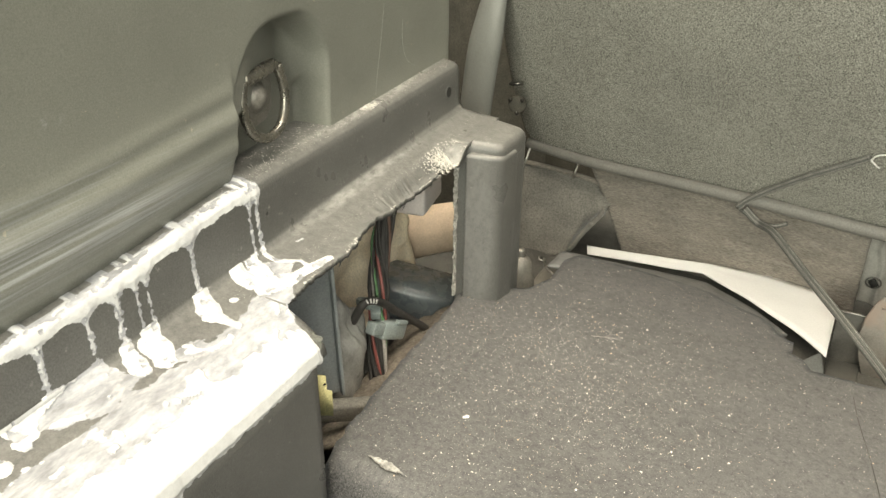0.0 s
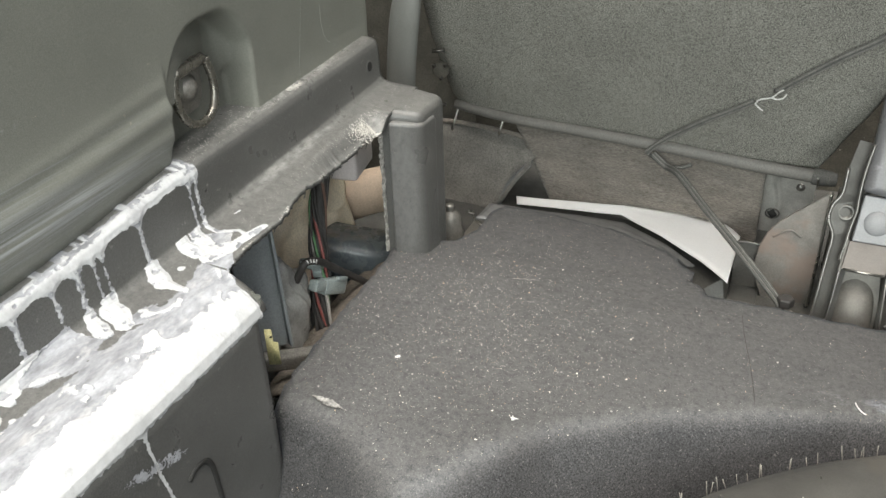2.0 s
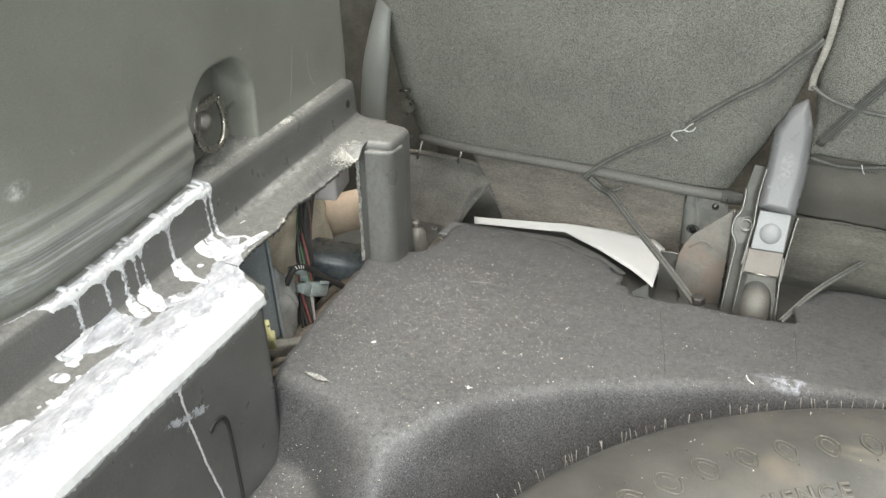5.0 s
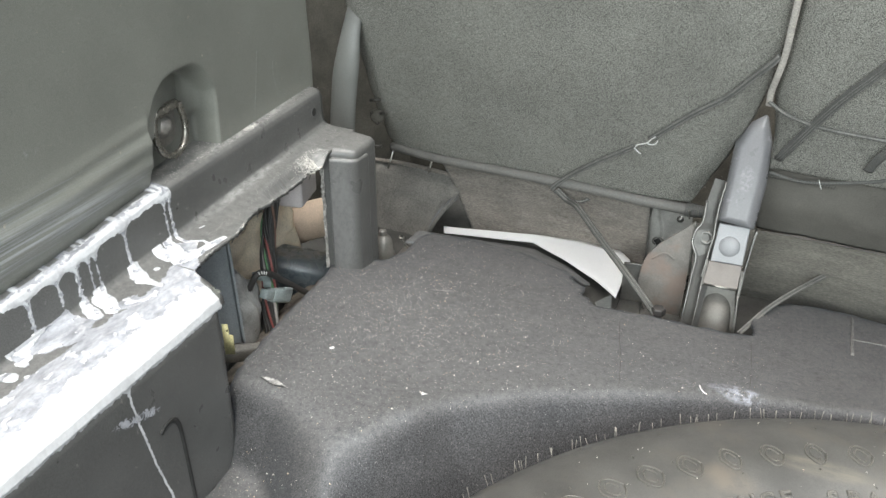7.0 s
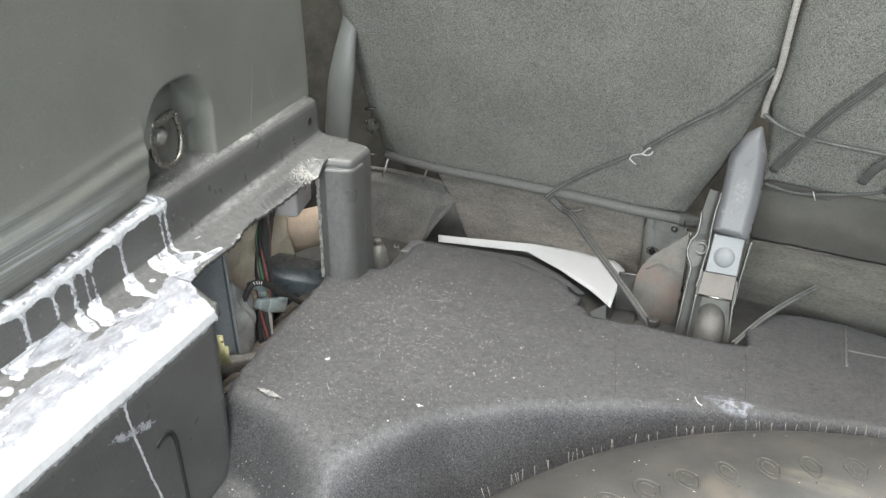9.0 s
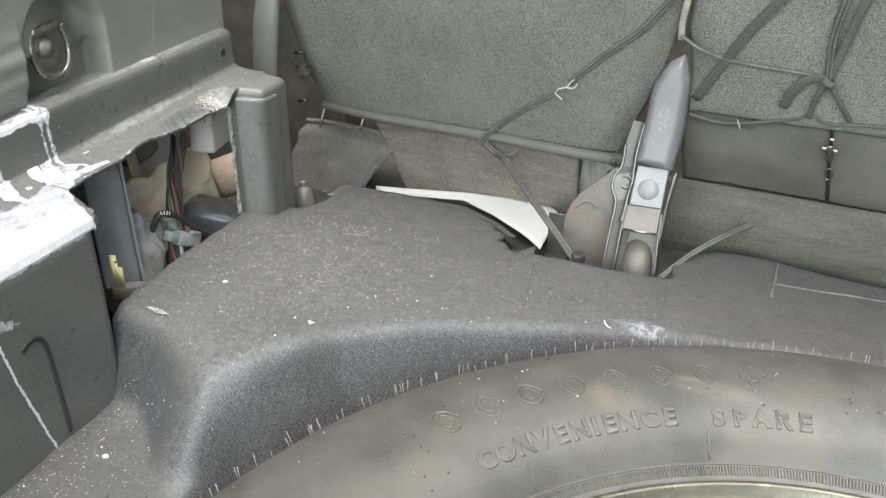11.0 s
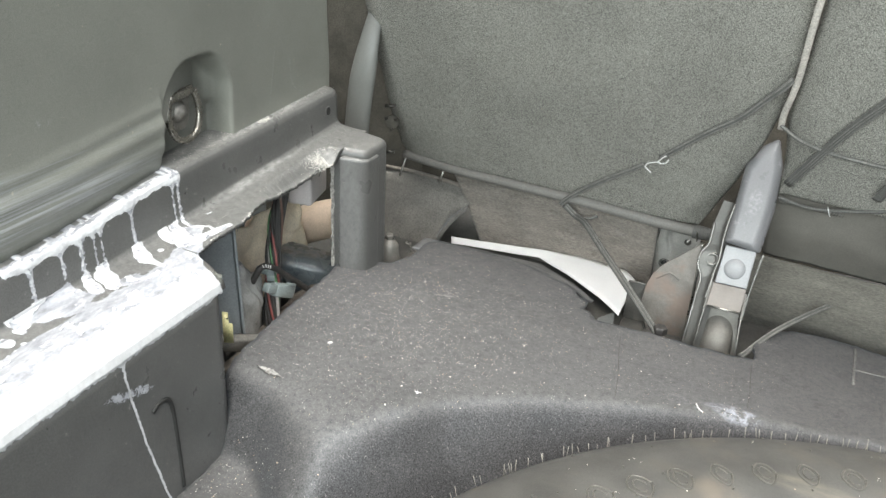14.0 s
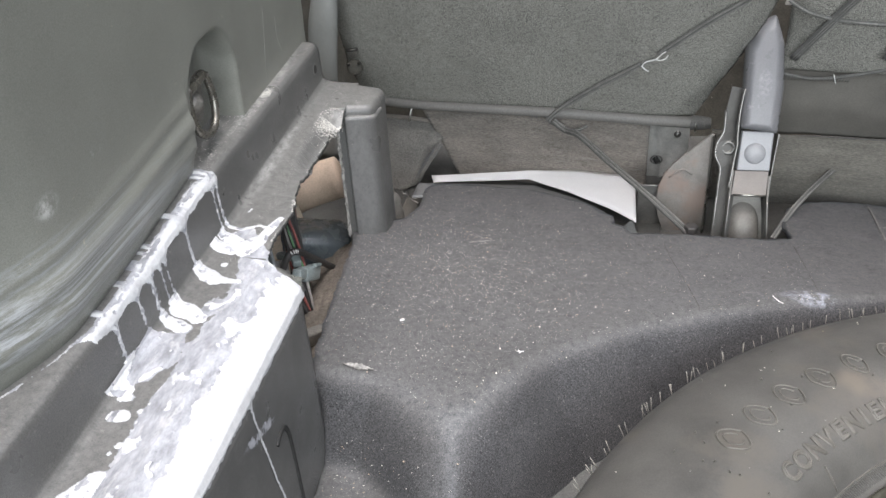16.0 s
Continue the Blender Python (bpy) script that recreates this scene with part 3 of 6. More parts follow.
def painted(y, x, z):
    """How far inside the paint a place of the section lies (over 0: painted), and whether only a film covers it."""
    r = 0.0011 * wob(y, x + z, 0, 260) + 0.0019 * wob(y, x + z, 7, 75) + 0.0006 * wob(y, x + z, 3, 640)
    best, film = -1.0, False
    zf = riser_foot_z(y)
    e, xr = shelf_z(y), riser_x(y)
    if z > e - 0.0130:
        near = max(math.exp(-abs(y - dy) / 0.0042) for dy, _, _ in DRIPS)
        m = min(0.3180 + r - y, z - e + 0.0044 + 0.0046 * near + 0.0010 * wob(y, 0, 0, 120) + 0.0006 * wob(y, 0, 4, 330))
        foot = panel_x(min(y, 0.30), e)
        back = x - foot - 0.0036 + 0.0013 * wob(y, 2, 0, 60) + 0.0010 * wob(y, 2, 5, 210) - 0.0040 * sstep(0.300, 0.318, y)
        m = min(m, back)
        if y < 0.192:
            m = min(m, lerp(0.0022, 0.02, sstep(0.178, 0.192, y)) - abs(x - foot - 0.002) + r)
        if m > best:
            best = m
            film = wob(y * 0.35, x * 2.2, 4, 230) + 0.5 * wob(y, x, 9, 560) > -0.25 + 160 * back and z > e - 0.003
    if z > zf - sink(y) - 0.001 and x < xr + 0.003:
        for dy, w, ln in DRIPS:
            gap = 0.0008 * wob(z, dy * 9, 0, 230) + 0.0013 * wob(z, y, dy, 560)
            m = w * (0.92 + 0.4 * wob(z, dy, 0, 120) + 1.3 * sstep(e - 0.014, e - 0.006, z) ** 2) - abs(y - dy - 0.02 * (0.165 - z) - 0.0005 * wob(z, dy, 5, 90)) + gap
            if m > best:
                best, film = m, wob(z, y, 1, 420) + 0.6 * wob(z, y, 2, 900) > 0.06 - 0.4 * (m < 0.0003)
    if (x < -0.1376 or z > 0.1142) and x > xr - 0.001 and z < zf + 0.003 - sink(y) * 0.6 and (y < 0.287 or x < hole_edge_x(y) + 0.0012):
        low = sink(y) * sstep(-0.156, -0.172, x)
        foot = 0.0032 * sstep(-0.178, -0.187, x)
        yq, xq = y - 1.4 * low, x + 1.3 * low + foot
        inner = -0.1645 - 0.0060 * sstep(0.262, 0.290, y) + 0.0015 * sstep(0.17, 0.14, y)
        m = min(xq - inner + r * 1.3, 0.2835 + r - y + max(0.0, -0.1495 - x) * 1.3)
        for py, px, ry, rx in ((0.197, -0.1765, 0.0185, 0.0115), (0.212, -0.168, 0.010, 0.006), (0.238, -0.1660, 0.010, 0.004), (0.3035, -0.1755, 0.0105, 0.0065)):
            m = max(m, (1 - math.hypot((yq - py) / ry, (xq - px) / rx)) * min(rx, ry) + r * 1.2)
        if m > best:
            edge = x + 0.0028 * wob(y, x, 3, 60) + 0.0022 * wob(y, x, 8, 190) + 0.0008 * wob(y, x, 2, 520)
            best, film = m, edge < -0.1500 + 0.002 * sstep(0.25, 0.28, y) and wob(y * 0.8, x * 1.4, 5, 95) + 0.5 * wob(y, x, 6, 300) < 0.42
        for py, px, ry, rx in BARE:
            if math.hypot((yq - py) / ry, (xq - px) / rx) + r * 150 < 1:
                best = -0.001
        for ya, xa, yb, xb, wa, wb in STROKES:
            d2 = (yb - ya) ** 2 + (xb - xa) ** 2
            f = min(1.0, max(0.0, ((yq - ya) * (yb - ya) + (xq - xa) * (xb - xa)) / d2))
            w = lerp(wa, wb, f)
            m = w - math.hypot(yq - lerp(ya, yb, f), xq - lerp(xa, xb, f)) + r * min(1.0, w / 0.003) * 0.62
            if m > 0 and m > best * (0 if film else 1):
                best, film = max(m, best), wob(y, x, 6, 170) + 0.5 * wob(y, x, 1, 420) > 0.30
    if x > -0.1372 and z <= 0.1142:
        best = max(best, min(z - 0.1128 + 0.0016 * wob(y, 0, 0, 110) + 0.0014 * wob(y, 3, 0, 330), 0.2835 + r - y))
    return best, film


def paint_bms():
    y0, y1, n = -0.02, 0.336, 900
    cols = []
    for i in range(n + 1):
        y = lerp(y0, y1, i / n)
        s = paint_section(y)
        row = []
        for (a, b), k in zip(zip(s, s[1:]), PAINT_STEPS):
            nx, nz = -(b[1] - a[1]), (b[0] - a[0])
            l = math.hypot(nx, nz)
            for j in range(k):
                f = j / k
                x, z = lerp(a[0], b[0], f), lerp(a[1], b[1], f)
                m, film = painted(y, x, z)
                lift = 0.00015 + (0.0001 if film else 0.0006) * sstep(0.0, 0.003, m) + 0.0003 * wob(y, x + z, 2, 140) * sstep(0.0, 0.004, m)
                row.append((x + nx / l * lift, y, z + nz / l * lift, m, film))
        cols.append(row)
    out = []
    for want in (False, True):
        bm, vs = bmesh.new(), {}

        def vert(i, j):
            if (i, j) not in vs:
                vs[i, j] = bm.verts.new(cols[i][j][:3])
            return vs[i, j]
        for i in range(n):
            for j in range(len(cols[0]) - 1):
                c = (cols[i][j], cols[i + 1][j], cols[i][j + 1], cols[i + 1][j + 1])
                if sum(q[3] for q in c) > 0 and (sum(q[4] for q in c) >= 2) == want:
                    bm.faces.new((vert(i, j), vert(i + 1, j), vert(i + 1, j + 1), vert(i, j + 1)))
        out.append(bm)
    return out


PAINT_STEPS = [max(2, round(math.dist(a, b) / 0.0005)) for a, b in zip(paint_section(0.2), paint_section(0.2)[1:])]
white_bm, film_bm = paint_bms()
part("paint_layer", white_bm, WHITE, spill)
part("paint_film", film_bm, FILM, spill, "thin greyish film of paint")


# the thin run down the face and a rubbed smear across it
def face_mark(y0, y1, z0, z1, nu, nv, inside):
    """A sheet lying on the lower face, kept where inside(y, z) is over 0."""
    def at(u, v):
        y, z = lerp(y0, y1, u), lerp(z0, z1, v)
        top = lip_z(min(y, 0.287), 4) - 0.0005
        return -0.1367 + 0.0012 * math.sin(3.14 * (top - z) / (top + 0.03)), y, z
    return grid(nu, nv, at, lambda u, v: inside(lerp(y0, y1, u), lerp(z0, z1, v)) > 0)


def run_mark(y, z):
    c = np.interp(z, [0.001, 0.030, 0.056, 0.080, 0.100, 0.116], [0.220, 0.212, 0.205, 0.2005, 0.197, 0.196]) + 0.0006 * wob(z, 0, 0, 120)
    return 0.0008 + 0.0004 * wob(z, 3, 0, 160) + 0.0007 * wob(z, y, 1, 700) + 0.0012 * sstep(0.106, 0.116, z) - abs(y - c)


def smear_mark(y, z):
    c = 0.0930 - (y - 0.198) * 0.33
    e = 1 - ((y - 0.1985) / 0.0190) ** 2 - ((z - c) / 0.0036) ** 2
    return e * 0.6 + 0.8 * wob(y, z * 0.7, 2, 260) + 0.7 * wob(y, z, 5, 1000) - 0.24 if e > 0 else -1


part("paint_run", face_mark(0.190, 0.224, 0.000, 0.117, 110, 330, run_mark), WHITE, spill, "thin broken run of paint")
part("paint_smear", face_mark(0.178, 0.219, 0.081, 0.105, 120, 70, smear_mark), FILM, spill, "faint rubbed paint smear")

# ---- carpet ----
TC = (0.2954, 0.1089)  # the spare wheel's axis
CREASE = [(-0.30, 0.300), (-0.150, 0.2925), (-0.106, 0.286), (-0.068, 0.262), (-0.056, 0.262), (-0.040, 0.279), (-0.006, 0.322), (0.040, 0.360), (0.091, 0.390), (0.160, 0.424), (0.253, 0.452), (0.36, 0.465), (0.7, 0.44)]
EDGE = [(-0.1375, -0.50), (-0.1365, 0.20), (-0.1365, 0.278), (-0.1445, 0.288), (-0.149, 0.325), (-0.152, 0.365), (-0.156, 0.410), (-0.160, 0.455), (-0.165, 0.484), (-0.147, 0.495), (-0.131, 0.508), (-0.124, 0.535), (-0.126, 0.566), (-0.121, 0.584), (-0.080, 0.590), (-0.033, 0.587), (-0.004, 0.576), (0.009, 0.571), (0.018, 0.564), (0.023, 0.552), (0.034, 0.546), (0.033, 0.531), (0.042, 0.525), (0.046, 0.515), (0.060, 0.517), (0.097, 0.522), (0.123, 0.523), (0.157, 0.527), (0.171, 0.532), (0.168, 0.560), (0.178, 0.592), (0.195, 0.604), (0.222, 0.610), (0.246, 0.613), (0.270, 0.607), (0.300, 0.603), (0.40, 0.602), (0.75, 0.62), (0.75, -0.50)]


def seg_dist(p, a, b):
    px, py, dx, dy = p[0] - a[0], p[1] - a[1], b[0] - a[0], b[1] - a[1]
    f = min(1.0, max(0.0, (px * dx + py * dy) / (dx * dx + dy * dy)))
    qx, qy = a[0] + f * dx, a[1] + f * dy
    return math.hypot(p[0] - qx, p[1] - qy), (qx, qy), dx * (p[1] - a[1]) - dy * (p[0] - a[0])


def over_crease(x, y):
    best = min((seg_dist((x, y), a, b) for a, b in zip(CREASE, CREASE[1:])), key=lambda r: r[0])
    yy = np.interp(x, [c[0] for c in CREASE], [c[1] for c in CREASE])
    return best[0] if y > yy else -best[0]


def deck_z(x, y):
    """The raised deck, falling away forward and to the right."""
    z = 0.0495 - 0.128 * max(0.0, (x + 0.10) * 0.5 + (y - 0.35) * 0.87)
    z += 0.003 * sstep(0.17, 0.21, x) * sstep(0.52, 0.60, y)
    return z + 0.0012 * wob(x, y, 0, 14) + 0.0005 * wob(x, y, 0, 60)


LEFT_CREASE = CREASE[:3] + [(-0.058, 0.266), (0.30, 0.117)]
RIGHT_CREASE = [(-0.50, -0.158), (-0.058, 0.266)] + CREASE[5:]


def beyond(line, x, y):
    d = min(seg_dist((x, y), a, b)[0] for a, b in zip(line, line[1:]))
    return d if y > np.interp(x, [c[0] for c in line], [c[1] for c in line]) else -d


def soft_min(a, b, k):
    m = min(a, b)
    return m - k * math.log(math.exp((m - a) / k) + math.exp((m - b) / k))


def carpet_z(x, y):
    r = math.hypot(x - TC[0], y - TC[1])
    base = -0.11 * sstep(lerp(0.338, 0.385, sstep(-0.075, -0.005, x)), 0.322, r) + 0.0012 * wob(x, y, 4, 40)
    base += 0.004 * sstep(0.40, 0.36, r) * wob(x * 1.0 + y * 0.4, y * 0.25, 2, 90) * sstep(-0.01, -0.05, x)
    top = deck_z(x, y)
    if y > 0.54:
        return top
    dl, dr = beyond(LEFT_CREASE, x, y), beyond(RIGHT_CREASE, x, y)
    left = top + lerp(2.6, 1.13, sstep(-0.125, -0.068, x)) * (dl - 0.0005)
    right = top + lerp(1.12, 2.5, sstep(-0.058, 0.0, x)) * (dr - 0.0015)
    k = lerp(0.0105, 0.0065, sstep(0.02, 0.12, x))
    z = soft_min(soft_min(left, right, 0.0050), top, k) + 0.35 * k * math.exp(-max(0.0, min(dl, dr)) / 0.018)
    return -soft_min(-z, -base, 0.0035)


def in_edge(x, y):
    c = False
    for (x0, y0), (x1, y1) in zip(EDGE, EDGE[1:] + EDGE[:1]):
        if (y0 > y) != (y1 > y) and x < (x1 - x0) * (y - y0) / (y1 - y0) + x0:
            c = not c
    return c


def carpet_bm():
    xs = [-0.18 + 0.0035 * i for i in range(138)] + [0.31 + 0.02 * i for i in range(1, 24)]
    ys = [-0.5 + 0.03 * i for i in range(17)] + [0.005 + 0.01 * i for i in range(11)] + [0.112 + 0.0035 * i for i in range(162)]
    bm = bmesh.new()
    vs = {}

    def vert(i, j):
        if (i, j) not in vs:
            vs[i, j] = bm.verts.new((xs[i], ys[j], 0))
        return vs[i, j]
    for i in range(len(xs) - 1):
        for j in range(len(ys) - 1):
            if in_edge((xs[i] + xs[i + 1]) / 2, (ys[j] + ys[j + 1]) / 2):
                bm.faces.new((vert(i, j), vert(i + 1, j), vert(i + 1, j + 1), vert(i, j + 1)))
    pairs = list(zip(EDGE, EDGE[1:] + EDGE[:1]))
    for v in bm.verts:
        if any(e.is_boundary for e in v.link_edges):
            d, q, _ = min((seg_dist(v.co, a, b) for a, b in pairs), key=lambda r: r[0])
            if d < 0.006:
                v.co.x, v.co.y = q[0] + 0.0016 * wob(q[0], q[1], 0, 150), q[1] + 0.0020 * wob(q[0], q[1], 5, 150)
    for v in bm.verts:
        v.co.z = carpet_z(v.co.x, v.co.y)
    return bm


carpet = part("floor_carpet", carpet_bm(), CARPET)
tagged(carpet, "moulded charcoal cargo carpet with crumbs over a raised deck", "carpet", kind="structure")
thick(carpet, 0.004)

# bare floor under the carpet
pan = part("floor_pan", grid(40, 40, lambda u, v: (lerp(-0.45, 0.9, u), lerp(0.26, 1.0, v), -0.022 + 0.003 * wob(u, v, 0, 9))), surface("dusty_floor_paint", (0.085, 0.084, 0.078), 0.7, vary=0.25, scale=40, grain=0.15, bump=0.2))
tagged(pan, "dusty grey painted steel floor pan", "floor", kind="structure")
thick(pan, 0.003)
pan2 = part("floor_pan", block((-0.45, -0.55, -0.135), (0.9, 0.45, -0.125), 0), DARK)
tagged(pan2, "dark steel spare wheel well floor", "floor", kind="structure")

# ---- spare wheel ----
wheel = thing("spare_wheel", "dusty compact spare wheel lying flat in its well", "spare wheel")
TZ = 0.004
TYRE = [(0.1965, 0.016), (0.1972, 0.0210), (0.1985, 0.0235), (0.2005, 0.0245), (0.207, 0.0262), (0.2085, 0.0285), (0.2125, 0.0345), (0.2165, 0.0392), (0.2225, 0.0430), (0.230, 0.0463), (0.240, 0.0488), (0.250, 0.0495), (0.262, 0.0487), (0.282, 0.0455), (0.297, 0.0405), (0.3065, 0.0335), (0.3112, 0.024), (0.3130, 0.010), (0.3125, -0.03), (0.311, -0.06), (0.305, -0.08), (0.28, -0.095), (0.22, -0.09), (0.2, -0.08)]
tyre = part("tyre", lathe(TYRE, 220, (*TC, TZ)), RUBBER, wheel, "dusty black rubber tyre with raised lettering")
RIM = [(0.1985, 0.014), (0.1985, 0.0225), (0.1975, 0.0245), (0.1960, 0.0252), (0.1942, 0.0240), (0.1930, 0.0212), (0.1910, 0.0190), (0.1835, 0.0145), (0.1795, 0.0135), (0.1775, 0.0132), (0.1758, 0.0112), (0.174, 0.002), (0.169, -0.02), (0.158, -0.04), (0.12, -0.045), (0.05, -0.035), (0.0, -0.035)]
part("rim", lathe(RIM, 160, (*TC, TZ)), CHROME, wheel, "silver pressed steel rim")


def on_tyre(r):
    return np.interp(r, [p[0] for p in TYRE[:18]], [p[1] for p in TYRE[:18]]) + TZ


def tyre_place(r, deg, lift=0.0):
    a = radians(deg)
    return Vector((TC[0] + r * math.cos(a), TC[1] + r * math.sin(a), on_tyre(r) + lift))


worn_toned(RUBBER, (0.150, 0.135, 0.108), (0.211, 0.337, 0.05), (0.034, 0.009, 0.02), 60, 0.30, 0.62, (0.6, 2.5, 1), 0.8)
worn_toned(RUBBER, (0.130, 0.112, 0.090), (0.165, 0.312, 0.05), (0.020, 0.014, 0.02), 40, 0.40, 0.62, (1, 1, 1), 0.8)
# raised marks in a paler tone than the sidewall
LETTER = surface("pale_raised_rubber", (0.096, 0.091, 0.079), 0.45, vary=0.2, scale=60, grain=0.1, bump=0.1)
# moulded ribs at the bead
bm = bmesh.new()
for i in range(300):
    a = 60 + 130 * i / 300
    sweep([tyre_place(0.2010, a, 0.0003), tyre_place(0.2036, a, 0.0003), tyre_place(0.2062, a, 0.0002)], 0.00036, 0.00030, seg=4, n=1, bm=bm)
bead = part("bead_ribs", bm, RUBBER, tyre)
tagged(bead, kind="stuff")
for a in (111.9, 138.0, 164.1, 85.8):
    part("radial_mark", sweep([tyre_place(r, a, 0.0003) for r in (0.2085, 0.2105, 0.2125, 0.2145, 0.2170)], 0.0006, 0.0007, seg=6, n=1), LETTER, tyre)
for rr in (0.2074,):
    part("moulded_ring", sweep([tyre_place(rr, 50 + 150 * i / 80, 0.0) for i in range(81)], 0.0005, 0.0005, seg=5, n=1), LETTER, tyre)


def letters(text, r, size, a0, a1, bold=0.0):
    """Raised outlined letters along the sidewall, read clockwise, tops outward."""
    bm = bmesh.new()
    adv = [0.55 if ch in 'I' else 1.12 if ch in 'NCO' else 1.0 for ch in text]
    for i, ch in enumerate(text):
        if ch == " ":
            continue
        cu = bpy.data.curves.new("glyph", "FONT")
        cu.body, cu.size, cu.align_x = ch, size / 0.72, "CENTER"
        cu.fill_mode, cu.bevel_depth, cu.bevel_resolution = "NONE", 0.0007, 1
        cu.resolution_u = 4
        o = bpy.data.objects.new("glyph", cu)
        me = bpy.data.meshes.new_from_object(o)
        bpy.data.objects.remove(o)
        a = lerp(a0, a1, (sum(adv[:i]) + adv[i] / 2) / sum(adv))
        for v in me.vertices:
            rr, aa = r + v.co.y, radians(a) - v.co.x * 1.05 / r
            v.co = (TC[0] + rr * math.cos(aa), TC[1] + rr * math.sin(aa), on_tyre(rr) + v.co.z + 0.0002)
        bm.from_mesh(me)
        bpy.data.meshes.remove(me)
        bpy.data.curves.remove(cu)
    return bm


part("lettering", letters("CONVENIENCE", 0.2208, 0.0088, 144.5, 115.3), LETTER, tyre, "raised letters reading convenience")
part("lettering", letters("SPARE", 0.2200, 0.0088, 111.5, 97.4), LETTER, tyre, "raised letters reading spare")
part("lettering", letters("LY", 0.2480, 0.0200, 179.4, 168.4), LETTER, tyre, "large raised letters")
# the maker's mark, as plain raised outlines
for i in range(8):
    a = 143.9 - 5.65 * i
    w = (1.75, 1.7, 1.7, 1.6, 1.3, 1.5, 1.3, 1.5)[i]
    pts = [tyre_place(0.2550 + 0.0092 * math.sin(t), a - 0.98 * w * math.cos(t) * (1 - 0.25 * abs(math.sin(t))), 0.0002) for t in [6.2832 * k / 24 for k in range(25)]]
    part("raised_outline", sweep(pts, 0.0006, 0.0006, seg=6, n=1), LETTER, tyre)
    pts = [tyre_place(0.2550 + 0.0056 * math.sin(t), a - 0.52 * w * math.cos(t) * (1 - 0.25 * abs(math.sin(t))), 0.0002) for t in [6.2832 * k / 20 for k in range(18)]]
    part("raised_outline", sweep(pts, 0.0005, 0.0005, seg=6, n=1), LETTER, tyre)
bm = bmesh.new()
random.seed(14)
for i in range(60):
    p = tyre_place(random.uniform(0.222, 0.30), random.uniform(60, 190))
    sweep([p, p + Vector((random.uniform(-0.0006, 0.0006), random.uniform(-0.0006, 0.0006), 0.0012))], 0.0005, seg=5, n=1, bm=bm)
tagged(part("moulding_stub", bm, LETTER, tyre, "short rubber moulding stubs on the sidewall"), kind="stuff")
WHISK = surface("dusty_rubber_whisker", (0.24, 0.23, 0.20), 0.6, vary=0.2, bump=0.0)
bm = bmesh.new()
random.seed(4)
for i in range(64):
    a0 = 62 + 128 * i / 64
    for j in range(random.choice((1, 2, 2, 3))):
        a = a0 + random.uniform(-0.8, 0.8)
        p = tyre_place(0.3085, a)
        out = Vector((math.cos(radians(a)), math.sin(radians(a)), 0))
        tip = p + out * random.uniform(0.001, 0.004) + Vector((random.uniform(-0.0012, 0.0012), random.uniform(-0.0012, 0.0012), random.uniform(0.004, 0.009)))
        sweep([p, tip], 0.00024, seg=4, n=1, bm=bm)
hairs = part("moulding_whisker", bm, WHISK, tyre, "thin rubber moulding whiskers round the shoulder")
tagged(hairs, kind="stuff")

# ---- rear seats ----
SYAW, SLEAN = radians(-7), radians(27)
E1 = Vector((math.cos(SYAW), math.sin(SYAW), 0))
EN = Vector((math.sin(SYAW) * math.cos(SLEAN), -math.cos(SYAW) * math.cos(SLEAN), -math.sin(SLEAN)))
E2 = E1.cross(-EN) if E1.cross(-EN).z > 0 else E1.cross(EN)
S0 = Vector((0.0, 0.660, 0.062))


def seat_at(a, b, out=0.0):
    """A place on the seat back: a along it, b up its slope, out from its face."""
    return S0 + E1 * a + E2 * b + EN * out


seat_l = thing("rear_seat", "grey cloth back of the folding rear seat with piped lower edge", "car seat", "rear seats")


def seat_left_x(b):
    return np.interp(b, [-0.002, 0.01, 0.03, 0.08, 0.12, 0.16, 0.20, 0.6], [-0.198, -0.207, -0.213, -0.211, -0.2085, -0.207, -0.204, -0.19])


def cushion(left, right, b0, b1, nu, nv, puff=0.010):
    def fn(u, v):
        b = lerp(b0, b1, v)
        l, r = left(b), right(b)
        a = lerp(l, r, u)
        e = min(a - l, r - a, (b - b0) * 9)
        drop = puff * (1 - sstep(0, 0.022, e) ** 0.5) * (0.35 + 0.65 * sstep(0.0, 0.03, b - b0))
        return seat_at(a, b, -drop + 0.0016 * wob(a, b, 0, 11) + 0.0006 * wob(a, b, 3, 40))
    return grid(nu, nv, fn)


cush = part("cushion", cushion(seat_left_x, lambda b: np.interp(b, [0, 0.018, 0.06, 0.11, 0.138, 0.17, 0.19, 0.23, 0.3, 0.6], [0.102, 0.112, 0.131, 0.149, 0.157, 0.162, 0.1655, 0.169, 0.175, 0.195]), -0.001, 0.33, 120, 90), FABRIC, seat_l)
thick(cush, 0.05, 1.0)
part("piping", sweep([seat_at(-0.203, 0.002, 0.0), seat_at(-0.15, -0.001, 0.002), seat_at(-0.08, -0.001, 0.002), seat_at(0.0, -0.001, 0.002), seat_at(0.06, -0.003, 0.002), seat_at(0.112, -0.003, 0.002)], 0.0050, seg=12, taper=lambda f: 0.9 + 0.15 * f), PIPING, seat_l, "round grey piping along the lower edge")


part("piping_end", sweep([seat_at(0.1000, -0.003, 0.002), seat_at(0.1080, -0.003, 0.002), seat_at(0.1165, -0.004, 0.001)], 0.0064, seg=12, taper=lambda f: 1.0 - 0.25 * f * f), WEB, seat_l, "dark cloth sleeve at the piping's end")
part("piping_clip", sweep([seat_at(0.1045, 0.0030, 0.008), seat_at(0.1050, -0.004, 0.0092), seat_at(0.1042, -0.0095, 0.0070)], 0.0008, seg=8), STEEL, seat_l, "bright wire clip on the piping's end")


